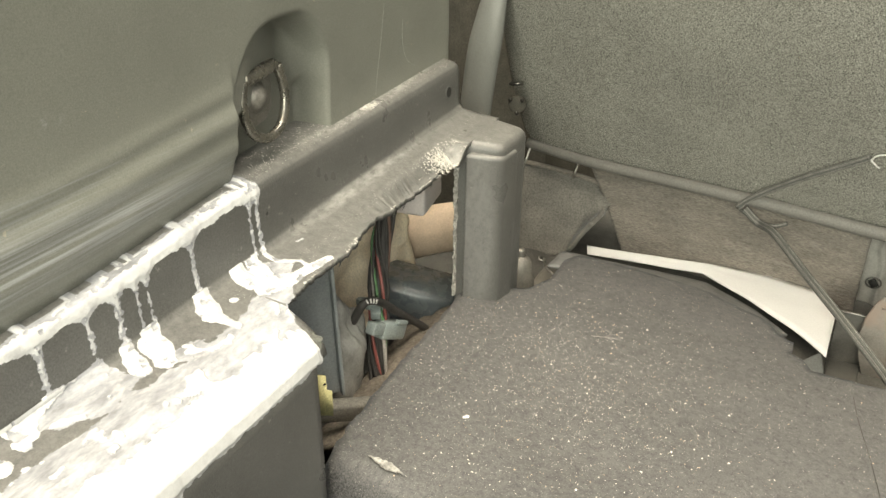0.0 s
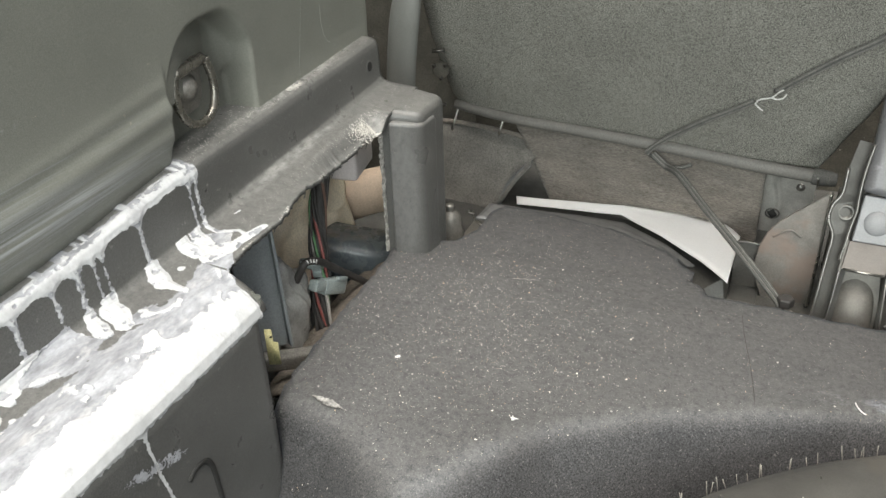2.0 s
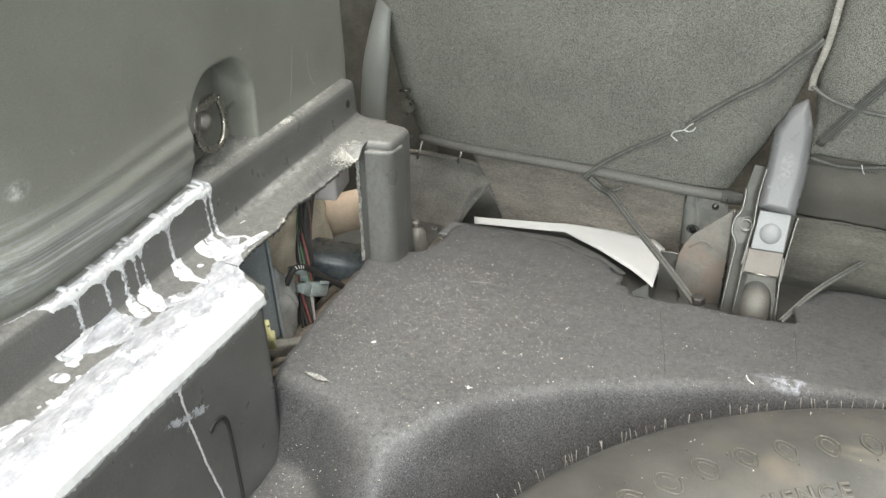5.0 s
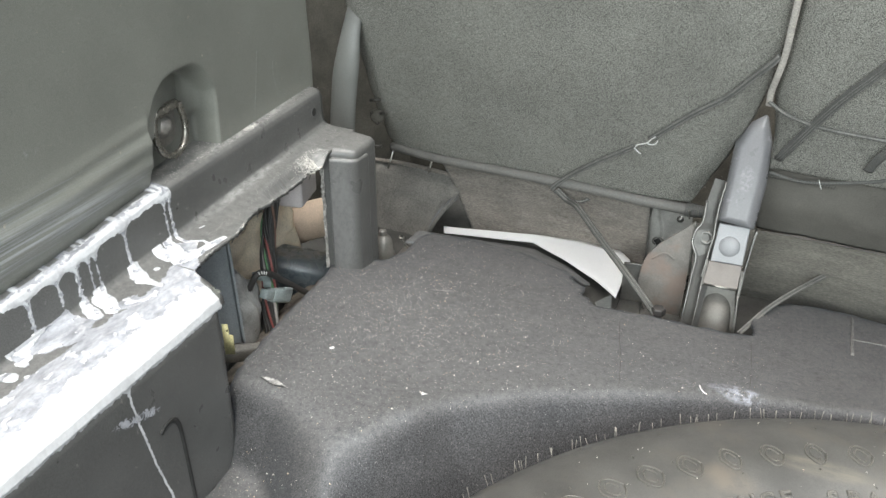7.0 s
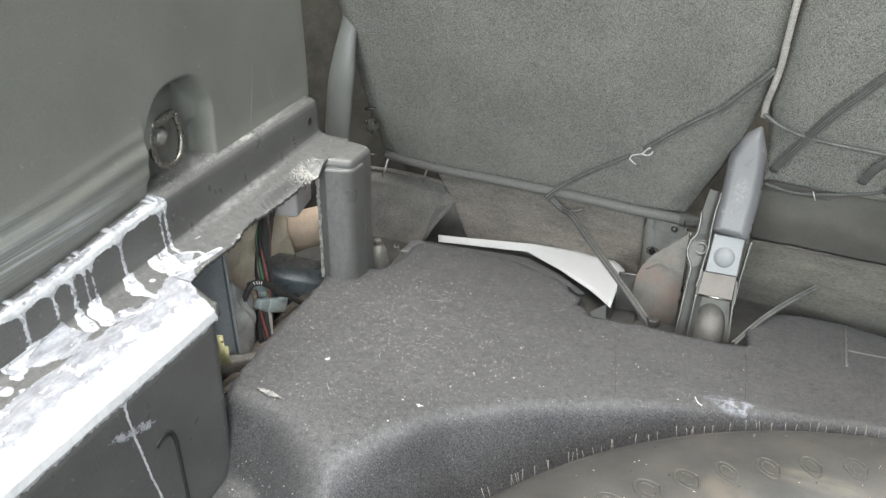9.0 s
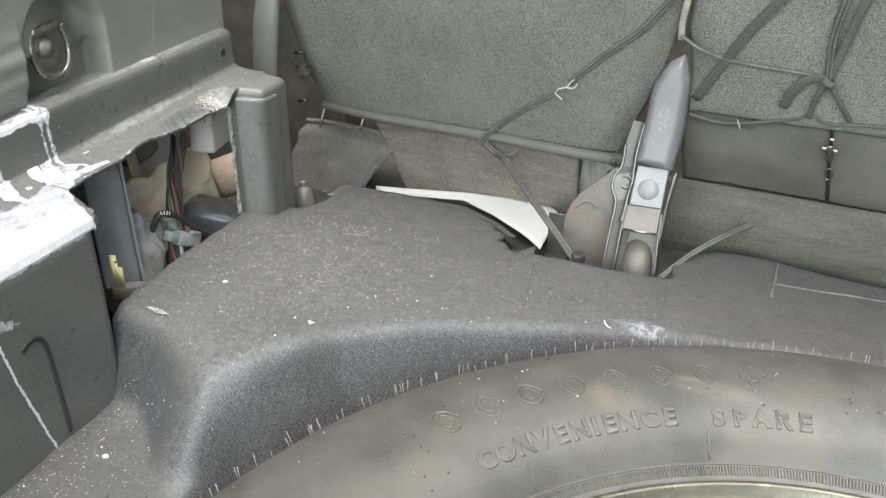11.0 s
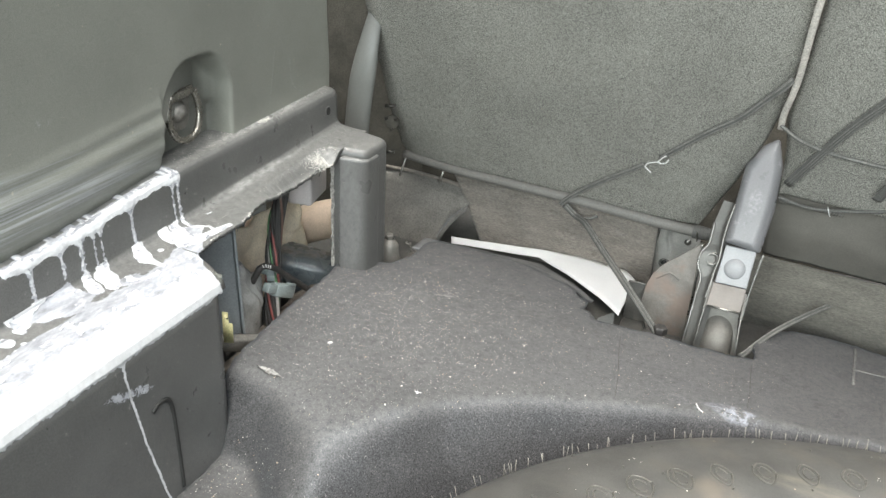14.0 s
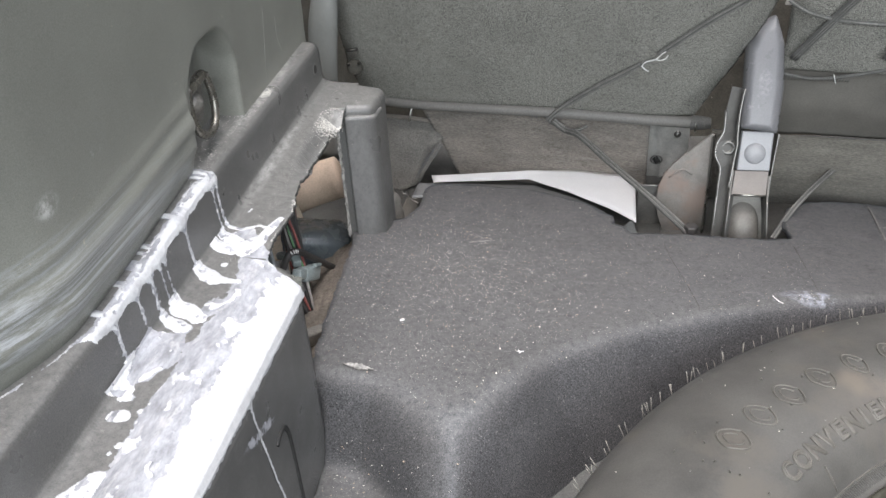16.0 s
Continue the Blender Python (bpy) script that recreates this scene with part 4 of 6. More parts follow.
def skirt_vert(u, v):
    a = lerp(-0.152 + 0.036 * v, 0.066, u)
    p = seat_at(a, 0, -0.006)
    sag = 0.012 * math.sin(v * 2.4) + 0.004 * wob(a, v * 0.1, 0, 25)
    return p.x, p.y + 0.004 + sag * 0.7, lerp(0.056, -0.022, v)


skirt = part("skirt", grid(60, 24, skirt_vert), SKIRT, seat_l, "brown-grey felt hanging below the seat back")
thick(skirt, 0.004, 1.0)

seat_r = thing("rear_seat", "grey cloth back of the wider rear seat with vinyl lower panel", "car seat", "rear seats")
cush = part("cushion", cushion(lambda b: np.interp(b, [0, 0.1, 0.138, 0.17, 0.23, 0.3, 0.6], [0.166, 0.165, 0.162, 0.167, 0.1745, 0.180, 0.20]), lambda b: 0.62, 0.062, 0.33, 110, 60), FABRIC, seat_r)
thick(cush, 0.05, 1.0)


def vinyl_vert(u, v):
    a = lerp(0.158, 0.62, u)
    b = lerp(0.068, -0.024, v)
    return seat_at(a, b, -0.010 + 0.004 * math.sin(v * 3.0) + 0.0015 * wob(a, b, 0, 30) + 0.0012 * wob(a, b * 0.15, 4, 75))


thick(part("lower_panel", grid(90, 24, vinyl_vert), VINYL, seat_r, "smooth dark vinyl lower panel"), 0.012, 1.0)
part("seam", sweep([seat_at(a, b, 0.0012) for a, b in ((0.166, 0.063), (0.19, 0.0585), (0.217, 0.064), (0.243, 0.073), (0.256, 0.079), (0.268, 0.073), (0.305, 0.077), (0.40, 0.076), (0.62, 0.076))], 0.0014, seg=8), WEB, seat_r, "stitched seam")
for i in range(24):
    a = 0.163 + 0.0021 * i
    part("stitch", sweep([seat_at(a + 0.004, 0.0565, 0.0014), seat_at(a + 0.0048, 0.0605, 0.0018)], 0.0004, seg=5, n=1), WEB, seat_r)


def fold_vert(u, v):
    a = lerp(0.118, 0.62, u)
    p = seat_at(a, -0.018, -0.002)
    return p.x, p.y - 0.004 + 0.012 * v + 0.010 * math.sin(v * 3.1) * -1 + 0.002 * wob(a, v, 0, 20), lerp(p.z + 0.002, -0.03, v)


thick(part("skirt", grid(70, 20, fold_vert), FELT, seat_r, "grey felt skirt under the seat"), 0.004, 1.0)
zipb = thing("zip_fastener", "small metal zip fastener in the seat's vinyl panel", "zip")
part("track", sweep([seat_at(0.2700, 0.068, -0.004), seat_at(0.272, 0.03, -0.004), seat_at(0.2755, -0.017, -0.006)], 0.0013, 0.0012, up=EN, seg=8), GROOVE, zipb)
part("slider", sweep([seat_at(0.2708, 0.050, 0.000), seat_at(0.2713, 0.042, 0.0006), seat_at(0.2720, 0.034, 0.000)], 0.0026, 0.0012, up=EN, seg=10), STEEL, zipb)
for a, b in ((0.2672, 0.048), (0.2752, 0.047), (0.2716, 0.058)):
    part("crimp", sweep([seat_at(a - 0.0014, b, 0.0010), seat_at(a + 0.0014, b - 0.0006, 0.0010)], 0.0009, seg=8, n=1), HOOKWHITE, zipb, "bright metal crimp")
part("pull_ring", sweep([seat_at(0.2735 + 0.0028 * math.cos(t), 0.020 + 0.006 * math.sin(t), 0.0005) for t in [2 * math.pi * i / 20 for i in range(21)]], 0.0006, seg=6, n=1), STEEL, zipb)

# ---- tie-down ring in its pocket ----
ring = thing("tie_down_ring", "dark steel tie-down ring hanging in a trim pocket", "tie-down")
ring.location = (0.0085, -0.0080, 0.0035)
RX = -0.2105


def ring_at(y, z, out=0.0):
    return (RX + out + (0.190 - z) * 0.10, y, z)


part("plate", prism([(0.3365, 0.209), (0.3585, 0.211), (0.3570, 0.190), (0.3520, 0.1845), (0.3435, 0.1835), (0.3380, 0.188)], 0, 0.0016, Matrix(((0, 0, 1, RX - 0.003), (1, 0, 0, 0), (0, 1, 0, 0), (0, 0, 0, 1))), 0.0005), DULLSTEEL, ring)
part("hinge_roll", sweep([ring_at(0.3360, 0.2065, 0.0018), ring_at(0.3475, 0.2078, 0.0022), ring_at(0.3585, 0.2088, 0.0018)], 0.0030, seg=12), RINGSTEEL, ring)
U = [(0.3355, 0.2065), (0.3325, 0.199), (0.3330, 0.190), (0.3370, 0.1825), (0.3460, 0.1785), (0.3555, 0.1810), (0.3610, 0.1885), (0.3625, 0.198), (0.3600, 0.2085)]
part("ring", sweep([ring_at(y, z, 0.0026) for y, z in U], 0.0023, seg=12), RINGSTEEL, ring, "round steel wire loop")
bolt = part("bolt", lathe([(0.0, 0.0030), (0.0015, 0.0029), (0.0018, 0.0022), (0.0030, 0.0020), (0.0042, 0.0008), (0.0044, 0.0), (0.0055, -0.0002), (0.0055, -0.001)], 24, (0, 0, 0)), DULLSTEEL, ring, "round bolt head")
bolt.matrix_world = pose(RX - 0.0008, 0.3465, 0.1965, 0, 90, 0) @ Matrix.Scale(1.3, 4)

# ---- inside the broken trim ----
inner = part("body_side", grid(30, 30, lambda u, v: (-0.300 + 0.012 * wob(u, v, 0, 4), lerp(-0.5, 0.9, u), lerp(-0.03, 0.39, v))), PRIMER)
tagged(inner, "grey-green painted inner body side behind the trim", "car body", kind="structure")
thick(inner, 0.002)
strip = part("body_brace", block((-0.0130, -0.0020, -0.046), (0.0135, 0.0020, 0.047), 0.0015, m=pose(-0.200, 0.3630, 0.069, -8, 0, 52)), surface("pale_teal_paint", (0.34, 0.37, 0.375), 0.5, vary=0.15, scale=40, grain=0.08, bump=0.15))
tagged(strip, "flat grey-green steel brace behind the broken trim", "brace")
part("folded_edge", block((0.0118, -0.0060, -0.046), (0.0140, -0.0015, 0.047), 0.0008, m=pose(-0.200, 0.3630, 0.069, -8, 0, 52)), strip.data.materials[0], strip, "narrow folded edge")
flange = part("body_flange", block((-0.022, -0.004, -0.006), (0.022, 0.004, 0.006), 0.002, m=pose(-0.170, 0.350, 0.030, 10, 12, 50)), surface("dusty_flange", (0.15, 0.142, 0.125), 0.7, vary=0.3, scale=60, grain=0.2, bump=0.3))
tagged(flange, "dusty painted seam flange under the broken trim", "car body")
clip = thing("trim_clip", "small yellowed plastic clip on the grey brace", "clip")
part("tab", prism([(-0.0030, -0.011), (0.0035, -0.0125), (0.0035, 0.002), (0.0010, 0.003), (0.0008, 0.0115), (-0.0030, 0.0125)], 0, 0.0016, pose(-0.1655, 0.3235, 0.0590, 90, 0, 42)), YELLOW, clip)
part("slot", lathe([(0.0, 0.0), (0.0007, 0.0)], 10, (0, 0, 0)), GROOVE, clip).matrix_world = pose(-0.1643, 0.3220, 0.0665, 90, 0, 42)

def pouch_fn(u, v):
    t, q = 6.2832 * u, 3.1416 * v
    n = Vector((math.sin(q) * math.cos(t), math.sin(q) * math.sin(t), math.cos(q)))
    r = 1 + 0.16 * wob(n.x, n.y, n.z, 2.2) + 0.20 * abs(wob(n.x, n.y * 1.4, n.z * 0.6 + 4, 2.6)) + 0.06 * abs(wob(n.x, n.y, n.z + 9, 6.0)) + 0.015 * wob(n.x, n.y, n.z, 14)
    return -0.210 + 0.020 * n.x * r, 0.388 + 0.027 * n.y * r - 0.004 * n.z, 0.022 + 0.046 * n.z * r


pouch = part("crumpled_sheet", grid(120, 70, pouch_fn), surface("crumpled_grey_sheet", (0.30, 0.30, 0.285), 0.34, vary=0.25, scale=70, grain=0.08, bump=0.5, bscale=130, depth=0.002))
tagged(pouch, "crumpled grey-brown plastic sheet stuffed behind the trim", "plastic sheet")
pad = part("tan_padding", grid(30, 30, lambda u, v: (-0.228 + 0.008 * wob(u, v, 1, 5) + 0.012 * v * v, lerp(0.40, 0.52, u), lerp(0.075, 0.012, v) + 0.006 * wob(u, v, 5, 4))), TAPE)
tagged(pad, "crumpled beige paper padding inside the body side", "padding")
thick(pad, 0.003)
arc = part("tape_strip", sweep([(-0.245, 0.436, 0.120), (-0.243, 0.440, 0.100), (-0.240, 0.441, 0.080), (-0.236, 0.437, 0.058)], 0.0085, 0.0012, up=(1, 0.25, 0), seg=8), TAPE)
tagged(arc, "curved strip of beige tape inside the body side", "tape")
tube = part("brown_tube", sweep([(-0.290, 0.538, 0.010), (-0.255, 0.546, 0.022), (-0.222, 0.552, 0.036), (-0.196, 0.556, 0.044)], 0.0180, seg=20), TAN)
tagged(tube, "tan felt-wrapped tube behind the trim", "padding")
roll = part("dark_duct", sweep([(-0.252, 0.455, 0.13), (-0.250, 0.458, 0.105), (-0.250, 0.462, 0.08)], 0.020, 0.010, up=(1, 0, 0), seg=16), PLASTIC2)
tagged(roll, "grey plastic duct behind the trim", "duct")
white = part("foam_block", block((0, 0, 0), (0.0215, 0.040, 0.052), 0.003, 3, m=pose(-0.2160, 0.4810, 0.0800, 0, 0, 10)), FOAM)
tagged(white, "off-white foam block behind the broken trim", "foam block")
duct = part("blue_grey_bracket", block((-0.03, -0.02, -0.02), (0.03, 0.02, 0.014), 0.009, 4, m=pose(-0.2050, 0.492, 0.018, 0, 14, 24)), surface("glossy_blue_grey_paint", (0.105, 0.125, 0.138), 0.27, vary=0.2, scale=30, grain=0.05, bump=0.1, dust_light=0.25, stain=(0.24, 0.22, 0.20), stain_scale=38, stain_cut=0.53))
tagged(duct, "smooth blue-grey painted bracket low behind the trim", "bracket")

underlay = part("carpet_underlay", grid(40, 12, lambda u, v: (lerp(-0.150, -0.188, v) - 0.012 * u + 0.002 * wob(u, v, 1, 7), lerp(0.335, 0.485, u), lerp(0.028, 0.004, v ** 0.8) + 0.003 * wob(u, v, 4, 9))), surface("brown_underlay_felt", (0.200, 0.172, 0.142), 0.95, vary=0.25, scale=40, grain=0.2, gscale=500, bump=0.7, bscale=300, depth=0.001))
tagged(underlay, "dusty brown felt underlay below the carpet's edge", "underlay", kind="structure")
thick(underlay, 0.003)

loom = thing("wiring_loom", "taped bundle of coloured wires hanging behind the trim", "wiring")
core = [(-0.204, 0.462, 0.128), (-0.201, 0.4515, 0.106), (-0.200, 0.4420, 0.084), (-0.1965, 0.4290, 0.058), (-0.1905, 0.4170, 0.034), (-0.1850, 0.406, 0.006)]
part("tape_wrap", sweep(core, 0.0042, seg=12), LOOM, loom, "black taped core")
random.seed(9)
for i, m in enumerate((LOOM, PALEWIRE, LOOM, REDWIRE, LOOM, LOOM, BROWNWIRE, LOOM, LOOM, REDWIRE, LOOM, PALEWIRE, GREENWIRE, LOOM)):
    ph = i * 0.63
    part("wire", sweep([(x + 0.0050 * math.cos(ph + j * 1.3) + random.uniform(-0.001, 0.001), y + 0.0056 * math.sin(ph + j * 1.3) + random.uniform(-0.002, 0.002), z) for j, (x, y, z) in enumerate(core)], 0.0010, seg=7), m, loom)
cable = thing("black_cable", "thin black cable with a pale printed band", "cable")
run = [(-0.196, 0.398, 0.050), (-0.190, 0.402, 0.0625), (-0.187, 0.414, 0.0575), (-0.185, 0.430, 0.043), (-0.180, 0.452, 0.022), (-0.176, 0.470, 0.004)]
part("sheath", sweep(run, 0.0025, seg=10), LOOM, cable)
steps = smooth_path(run, 24)
for f in range(4):
    c, d = Vector(steps[26 + 4 * f]), Vector(steps[28 + 4 * f]) - Vector(steps[24 + 4 * f])
    out = Vector((0.46, -0.77, 0.43))
    e = d.cross(out).normalized()
    c, e = c + e.cross(d).normalized() * 0.0024, e * 0.0013
    part("printed_bar", sweep([c - e, c + e], 0.0005, 0.0004, seg=6, n=1), HOOKWHITE, cable)
plug = thing("wire_connector", "translucent pale plastic wire connector", "connector")
part("housing", block((-0.005, -0.012, -0.0055), (0.005, 0.012, 0.0055), 0.0018, m=pose(-0.1865, 0.4235, 0.0335, -28, 0, -8)), CONN, plug)
part("collar", block((-0.0035, -0.005, -0.0035), (0.0035, 0.006, 0.0040), 0.001, m=pose(-0.1875, 0.4085, 0.0420, -28, 0, -8)), CONN, plug)
part("latch", block((-0.001, -0.004, 0), (0.002, 0.006, 0.0025), 0.0006, m=pose(-0.1815, 0.4275, 0.0365, -28, 0, -8)), CONN, plug)

tie = thing("cable_tie", "clear plastic cable tie round the wiring loom", "cable tie")
part("band", sweep([(-0.1985 + 0.0088 * math.cos(t), 0.4235 + 0.0080 * math.sin(t), 0.0475 - 0.0035 * math.sin(t)) for t in [6.2832 * k / 24 for k in range(25)]], 0.0007, 0.0024, up=(0, 0, 1), seg=8, n=1), CONN, tie)
part("head", block((-0.003, -0.0035, -0.0032), (0.003, 0.0035, 0.0032), 0.0008, m=pose(-0.1915, 0.4165, 0.0480, 20, 0, 30)), CONN, tie)

# ---- pillar, felt flap and seat foot ----
pillar = part("pillar_trim", sweep([(-0.2150, 0.600, 0.040), (-0.2140, 0.600, 0.105), (-0.2095, 0.600, 0.150), (-0.2055, 0.601, 0.176), (-0.2030, 0.606, 0.200), (-0.2020, 0.622, 0.230)], 0.0125, 0.006, up=(0, 1, 0), seg=16, taper=lambda f: 1.0 - 0.40 * sstep(0.45, 1.0, f)), PLASTIC2)
tagged(pillar, "curved grey plastic pillar trim beside the seat", "car trim")
back = part("body_bulkhead", grid(20, 20, lambda u, v: (lerp(-0.31, 0.9, u), 0.80 + 0.01 * wob(u, v, 0, 5), lerp(-0.03, 0.34, v))), DARK)
tagged(back, "dark body bulkhead behind the seats", "car body", kind="structure")
# dark sheet added to paint the shade between pillar and seat
corner = part("gap_sheet", grid(16, 20, lambda u, v: (lerp(-0.30, -0.205, u), lerp(0.575, 0.74, u), lerp(-0.03, 0.36, v))), DARK)
tagged(corner, "added dark sheet in the shaded gap between pillar and seat", "car body", kind="structure")
hinge = thing("recliner_mechanism", "small dark recliner mechanism beside the seat", "mechanism")
hb = part("sector", lathe([(0.0, 0.002), (0.006, 0.002), (0.0070, 0.0), (0.0070, -0.004)], 14, (0, 0, 0)), DARK, hinge)
hb.matrix_world = pose(-0.196, 0.640, 0.110, 80, 0, 20)
for dx, dz in ((-0.005, 0.004), (0.005, 0.005), (0.001, -0.006)):
    part("rivet", lathe([(0.0, 0.0015), (0.0014, 0.001), (0.0018, 0.0)], 10, (0, 0, 0)), DARKSTEEL, hinge).matrix_world = pose(-0.196 + dx, 0.637, 0.110 + dz, 80, 0, 20)
for z in (0.128, 0.082):
    part("pin", sweep([(-0.200, 0.632, z), (-0.190, 0.634, z + 0.001)], 0.0016, seg=8, n=1), DARKSTEEL, hinge)


def flap_bm():
    top = [(-0.240, 0.039), (-0.200, 0.0395), (-0.165, 0.037), (-0.142, 0.0335), (-0.134, 0.028), (-0.128, 0.0205)]
    low = [(-0.240, -0.03), (-0.200, -0.028), (-0.178, -0.026), (-0.155, -0.018), (-0.146, 0.000), (-0.136, 0.0155)]

    def fn(u, v):
        k = u * (len(top) - 1)
        i = min(int(k), len(top) - 2)
        x = lerp(lerp(top[i][0], top[i + 1][0], k - i), lerp(low[i][0], low[i + 1][0], k - i), v)
        z = lerp(lerp(top[i][1], top[i + 1][1], k - i), lerp(low[i][1], low[i + 1][1], k - i), v)
        return x, 0.690 - 0.03 * v ** 1.4 + 0.010 * (1 - sstep(0.0, 0.16, v)) + 0.003 * wob(u, v, 0, 5), z
    return grid(40, 24, fn)


flap = part("felt_flap", flap_bm(), surface("dusty_felt", (0.165, 0.160, 0.145), 0.95, vary=0.2, scale=40, grain=0.2, gscale=800, bump=0.6, bscale=500, sheen=0.2, depth=0.001))
tagged(flap, "dusty grey felt flap hooked below the seat's corner", "flap")
thick(flap, 0.004, 1.0)
part("hem", sweep([(-0.236, 0.6985, 0.0390), (-0.200, 0.6985, 0.0395), (-0.165, 0.6985, 0.0370), (-0.142, 0.6985, 0.0335), (-0.134, 0.6985, 0.0280), (-0.129, 0.6985, 0.0210)], 0.0024, seg=8), SKIRT, flap, "rolled upper hem")
for x, y in ((-0.160, 0.683), (-0.203, 0.679)):
    hk = part("wire_hook", sweep([(x, y - 0.002, 0.0415), (x + 0.001, y - 0.004, 0.0445), (x + 0.003, y - 0.002, 0.052), (x + 0.0045, y + 0.004, 0.063)], 0.0011, seg=8), STEEL)
    tagged(hk, "short bright wire hook between felt flap and seat", "hook", "wire hooks")
stud = thing("threaded_stud", "zinc threaded stud on a small steel base beside the post", "bolt")
stud.location = (-0.0035, 0.002, 0.0105)
part("thread", lathe([(0.0, 0.030)] + [(0.0030 + 0.0005 * (i % 2), 0.0295 - 0.0011 * i) for i in range(8)] + [(0.0045, 0.018)], 18, (-0.1475, 0.544, 0)), DULLSTEEL, stud)
part("base", lathe([(0.0040, 0.025), (0.0070, 0.0215), (0.0084, 0.0185), (0.0088, 0.010), (0.0105, 0.006), (0.0110, -0.030)], 20, (-0.1475, 0.544, 0)), DULLSTEEL, stud)
pin = part("spring_clip", sweep([(-0.1475, 0.576, 0.0205), (-0.1455, 0.571, 0.0215), (-0.1420, 0.573, 0.0205), (-0.1440, 0.576, 0.020), (-0.1380, 0.5655, 0.0195), (-0.1310, 0.561, 0.018)], 0.0007, seg=7), STEEL)
tagged(pin, "small bright wire spring clip", "clip")
tray = part("carpet_backing", block((-0.15, 0.52, -0.018), (-0.03, 0.60, 0.004), 0.003), VINYL)
tagged(tray, "dark backing under the carpet's far edge", "backing", kind="structure")



def under_fn(u, v):
    near = [(-0.136, 0.562), (-0.080, 0.572), (-0.033, 0.568), (-0.004, 0.560), (0.008, 0.556)]
    far = [(-0.138, 0.652), (-0.080, 0.656), (-0.038, 0.654), (0.002, 0.628), (0.028, 0.602)]
    k = u * 4
    i = min(int(k), 3)
    x0, y0 = (lerp(a, b, k - i) for a, b in zip(near[i], near[i + 1]))
    x1, y1 = (lerp(a, b, k - i) for a, b in zip(far[i], far[i + 1]))
    x, y = lerp(x0, x1, v), lerp(y0, y1, v)
    z0 = carpet_z(x0, y0) - 0.0045
    return x, y, lerp(z0, -0.0135 + 0.005 * u, 0.30 * v + 0.70 * sstep(0.30, 1.0, v)) + 0.0006 * wob(x, y, 0, 60)


under = part("sound_mat", grid(60, 20, under_fn), surface("smooth_grey_mat", (0.160, 0.162, 0.164), 0.6, vary=0.15, scale=40, grain=0.08, bump=0.2), None)
tagged(under, "smooth grey sound mat showing beyond the carpet's edge", "mat", kind="structure")
thick(under, 0.002)

# ---- paper ----


def paper_fn(u, v):
    front = [(-0.136, 0.662), (-0.080, 0.668), (-0.044, 0.669), (-0.005, 0.641), (0.030, 0.611), (0.0545, 0.584)]
    rear = [(-0.139, 0.669), (-0.090, 0.675), (-0.045, 0.679), (0.000, 0.678), (0.042, 0.668), (0.0555, 0.650)]
    k = u * 5
    i = min(int(k), 4)
    a = Vector((*front[i], 0)).lerp(Vector((*front[i + 1], 0)), k - i)
    b = Vector((*rear[i], 0)).lerp(Vector((*rear[i + 1], 0)), k - i)
    p = a.lerp(b, v)
    return p.x, p.y, -0.0145 + 0.007 * sstep(0, 1, u) + 0.004 * v + 0.0006 * wob(u, v, 0, 6)


paper = part("paper_sheet", grid(40, 8, paper_fn), PAPER)
tagged(paper, "folded white sheet of paper tucked behind the carpet", "paper")
thick(paper, 0.0008, 1.0)

# ---- seat latch tower ----
TE, TW, TN = Vector((0.98883, -0.04794, -0.14112)), Vector((0.14904, 0.31809, 0.93627)), Vector((0.0, -0.94685, 0.32169))
T0 = Vector((0.141, 0.574, 0.064))
TM = Matrix(((TE.x, TW.x, TN.x, T0.x), (TE.y, TW.y, TN.y, T0.y), (TE.z, TW.z, TN.z, T0.z), (0, 0, 0, 1)))


def tow(a, b, c):
    return T0 + TE * a + TW * b + TN * c


tower = thing("seat_latch", "grey plastic capped steel seat latch bracket", "latch")


def lean(a, b, c):
    return tow(a, b, c - 0.20 * max(0.0, b - 0.015))


def loft(rings, cap=True):
    bm = bmesh.new()
    rs = [[bm.verts.new(p) for p in r] for r in rings]
    for a, b in zip(rs, rs[1:]):
        for j in range(len(a)):
            bm.faces.new((a[j], a[(j + 1) % len(a)], b[(j + 1) % len(a)], b[j]))
    if cap:
        bm.faces.new(rs[0])
        bm.faces.new(rs[-1])
    return bm


BACK = [(-0.0150, 0.0185), (0.0135, 0.0185), (0.0118, 0.054), (0.0055, 0.088), (-0.0045, 0.1085), (-0.0140, 0.0995), (-0.0215, 0.081), (-0.0185, 0.0545)]
FRONT = [(-0.0110, 0.0225), (0.0070, 0.0235), (0.0055, 0.054), (0.0015, 0.083), (-0.0045, 0.0985), (-0.0120, 0.0925), (-0.0165, 0.078), (-0.0140, 0.0545)]
MIDR = [(lerp(p[0], q[0], 0.25), lerp(p[1], q[1], 0.25)) for p, q in zip(BACK, FRONT)]
# the cover's pale spots and patch: wear, with its highlights put into the colour
cover = part("cover", loft([[lean(a, b, -0.008) for a, b in BACK], [lean(a, b, 0.004) for a, b in BACK], [lean(a, b, 0.0085) for a, b in MIDR], [lean(a, b, 0.0125) for a, b in FRONT]]), surface("light_grey_plastic", (0.168, 0.169, 0.176), 0.34, vary=0.08, scale=25, grain=0.06, bump=0.25, bscale=1500, stain=(0.34, 0.34, 0.35), stain_scale=75, stain_cut=0.60, depth=0.0004), tower, "faceted grey plastic cover, pointed at the top", smooth=True)
worn_toned(cover.data.materials[0], (0.40, 0.40, 0.41), (0.1452, 0.587, 0.1177), (0.007, 0.02, 0.013), 420, 0.44, 0.68, (1, 1, 1), 0.6)
bv = cover.modifiers.new("round", "BEVEL")
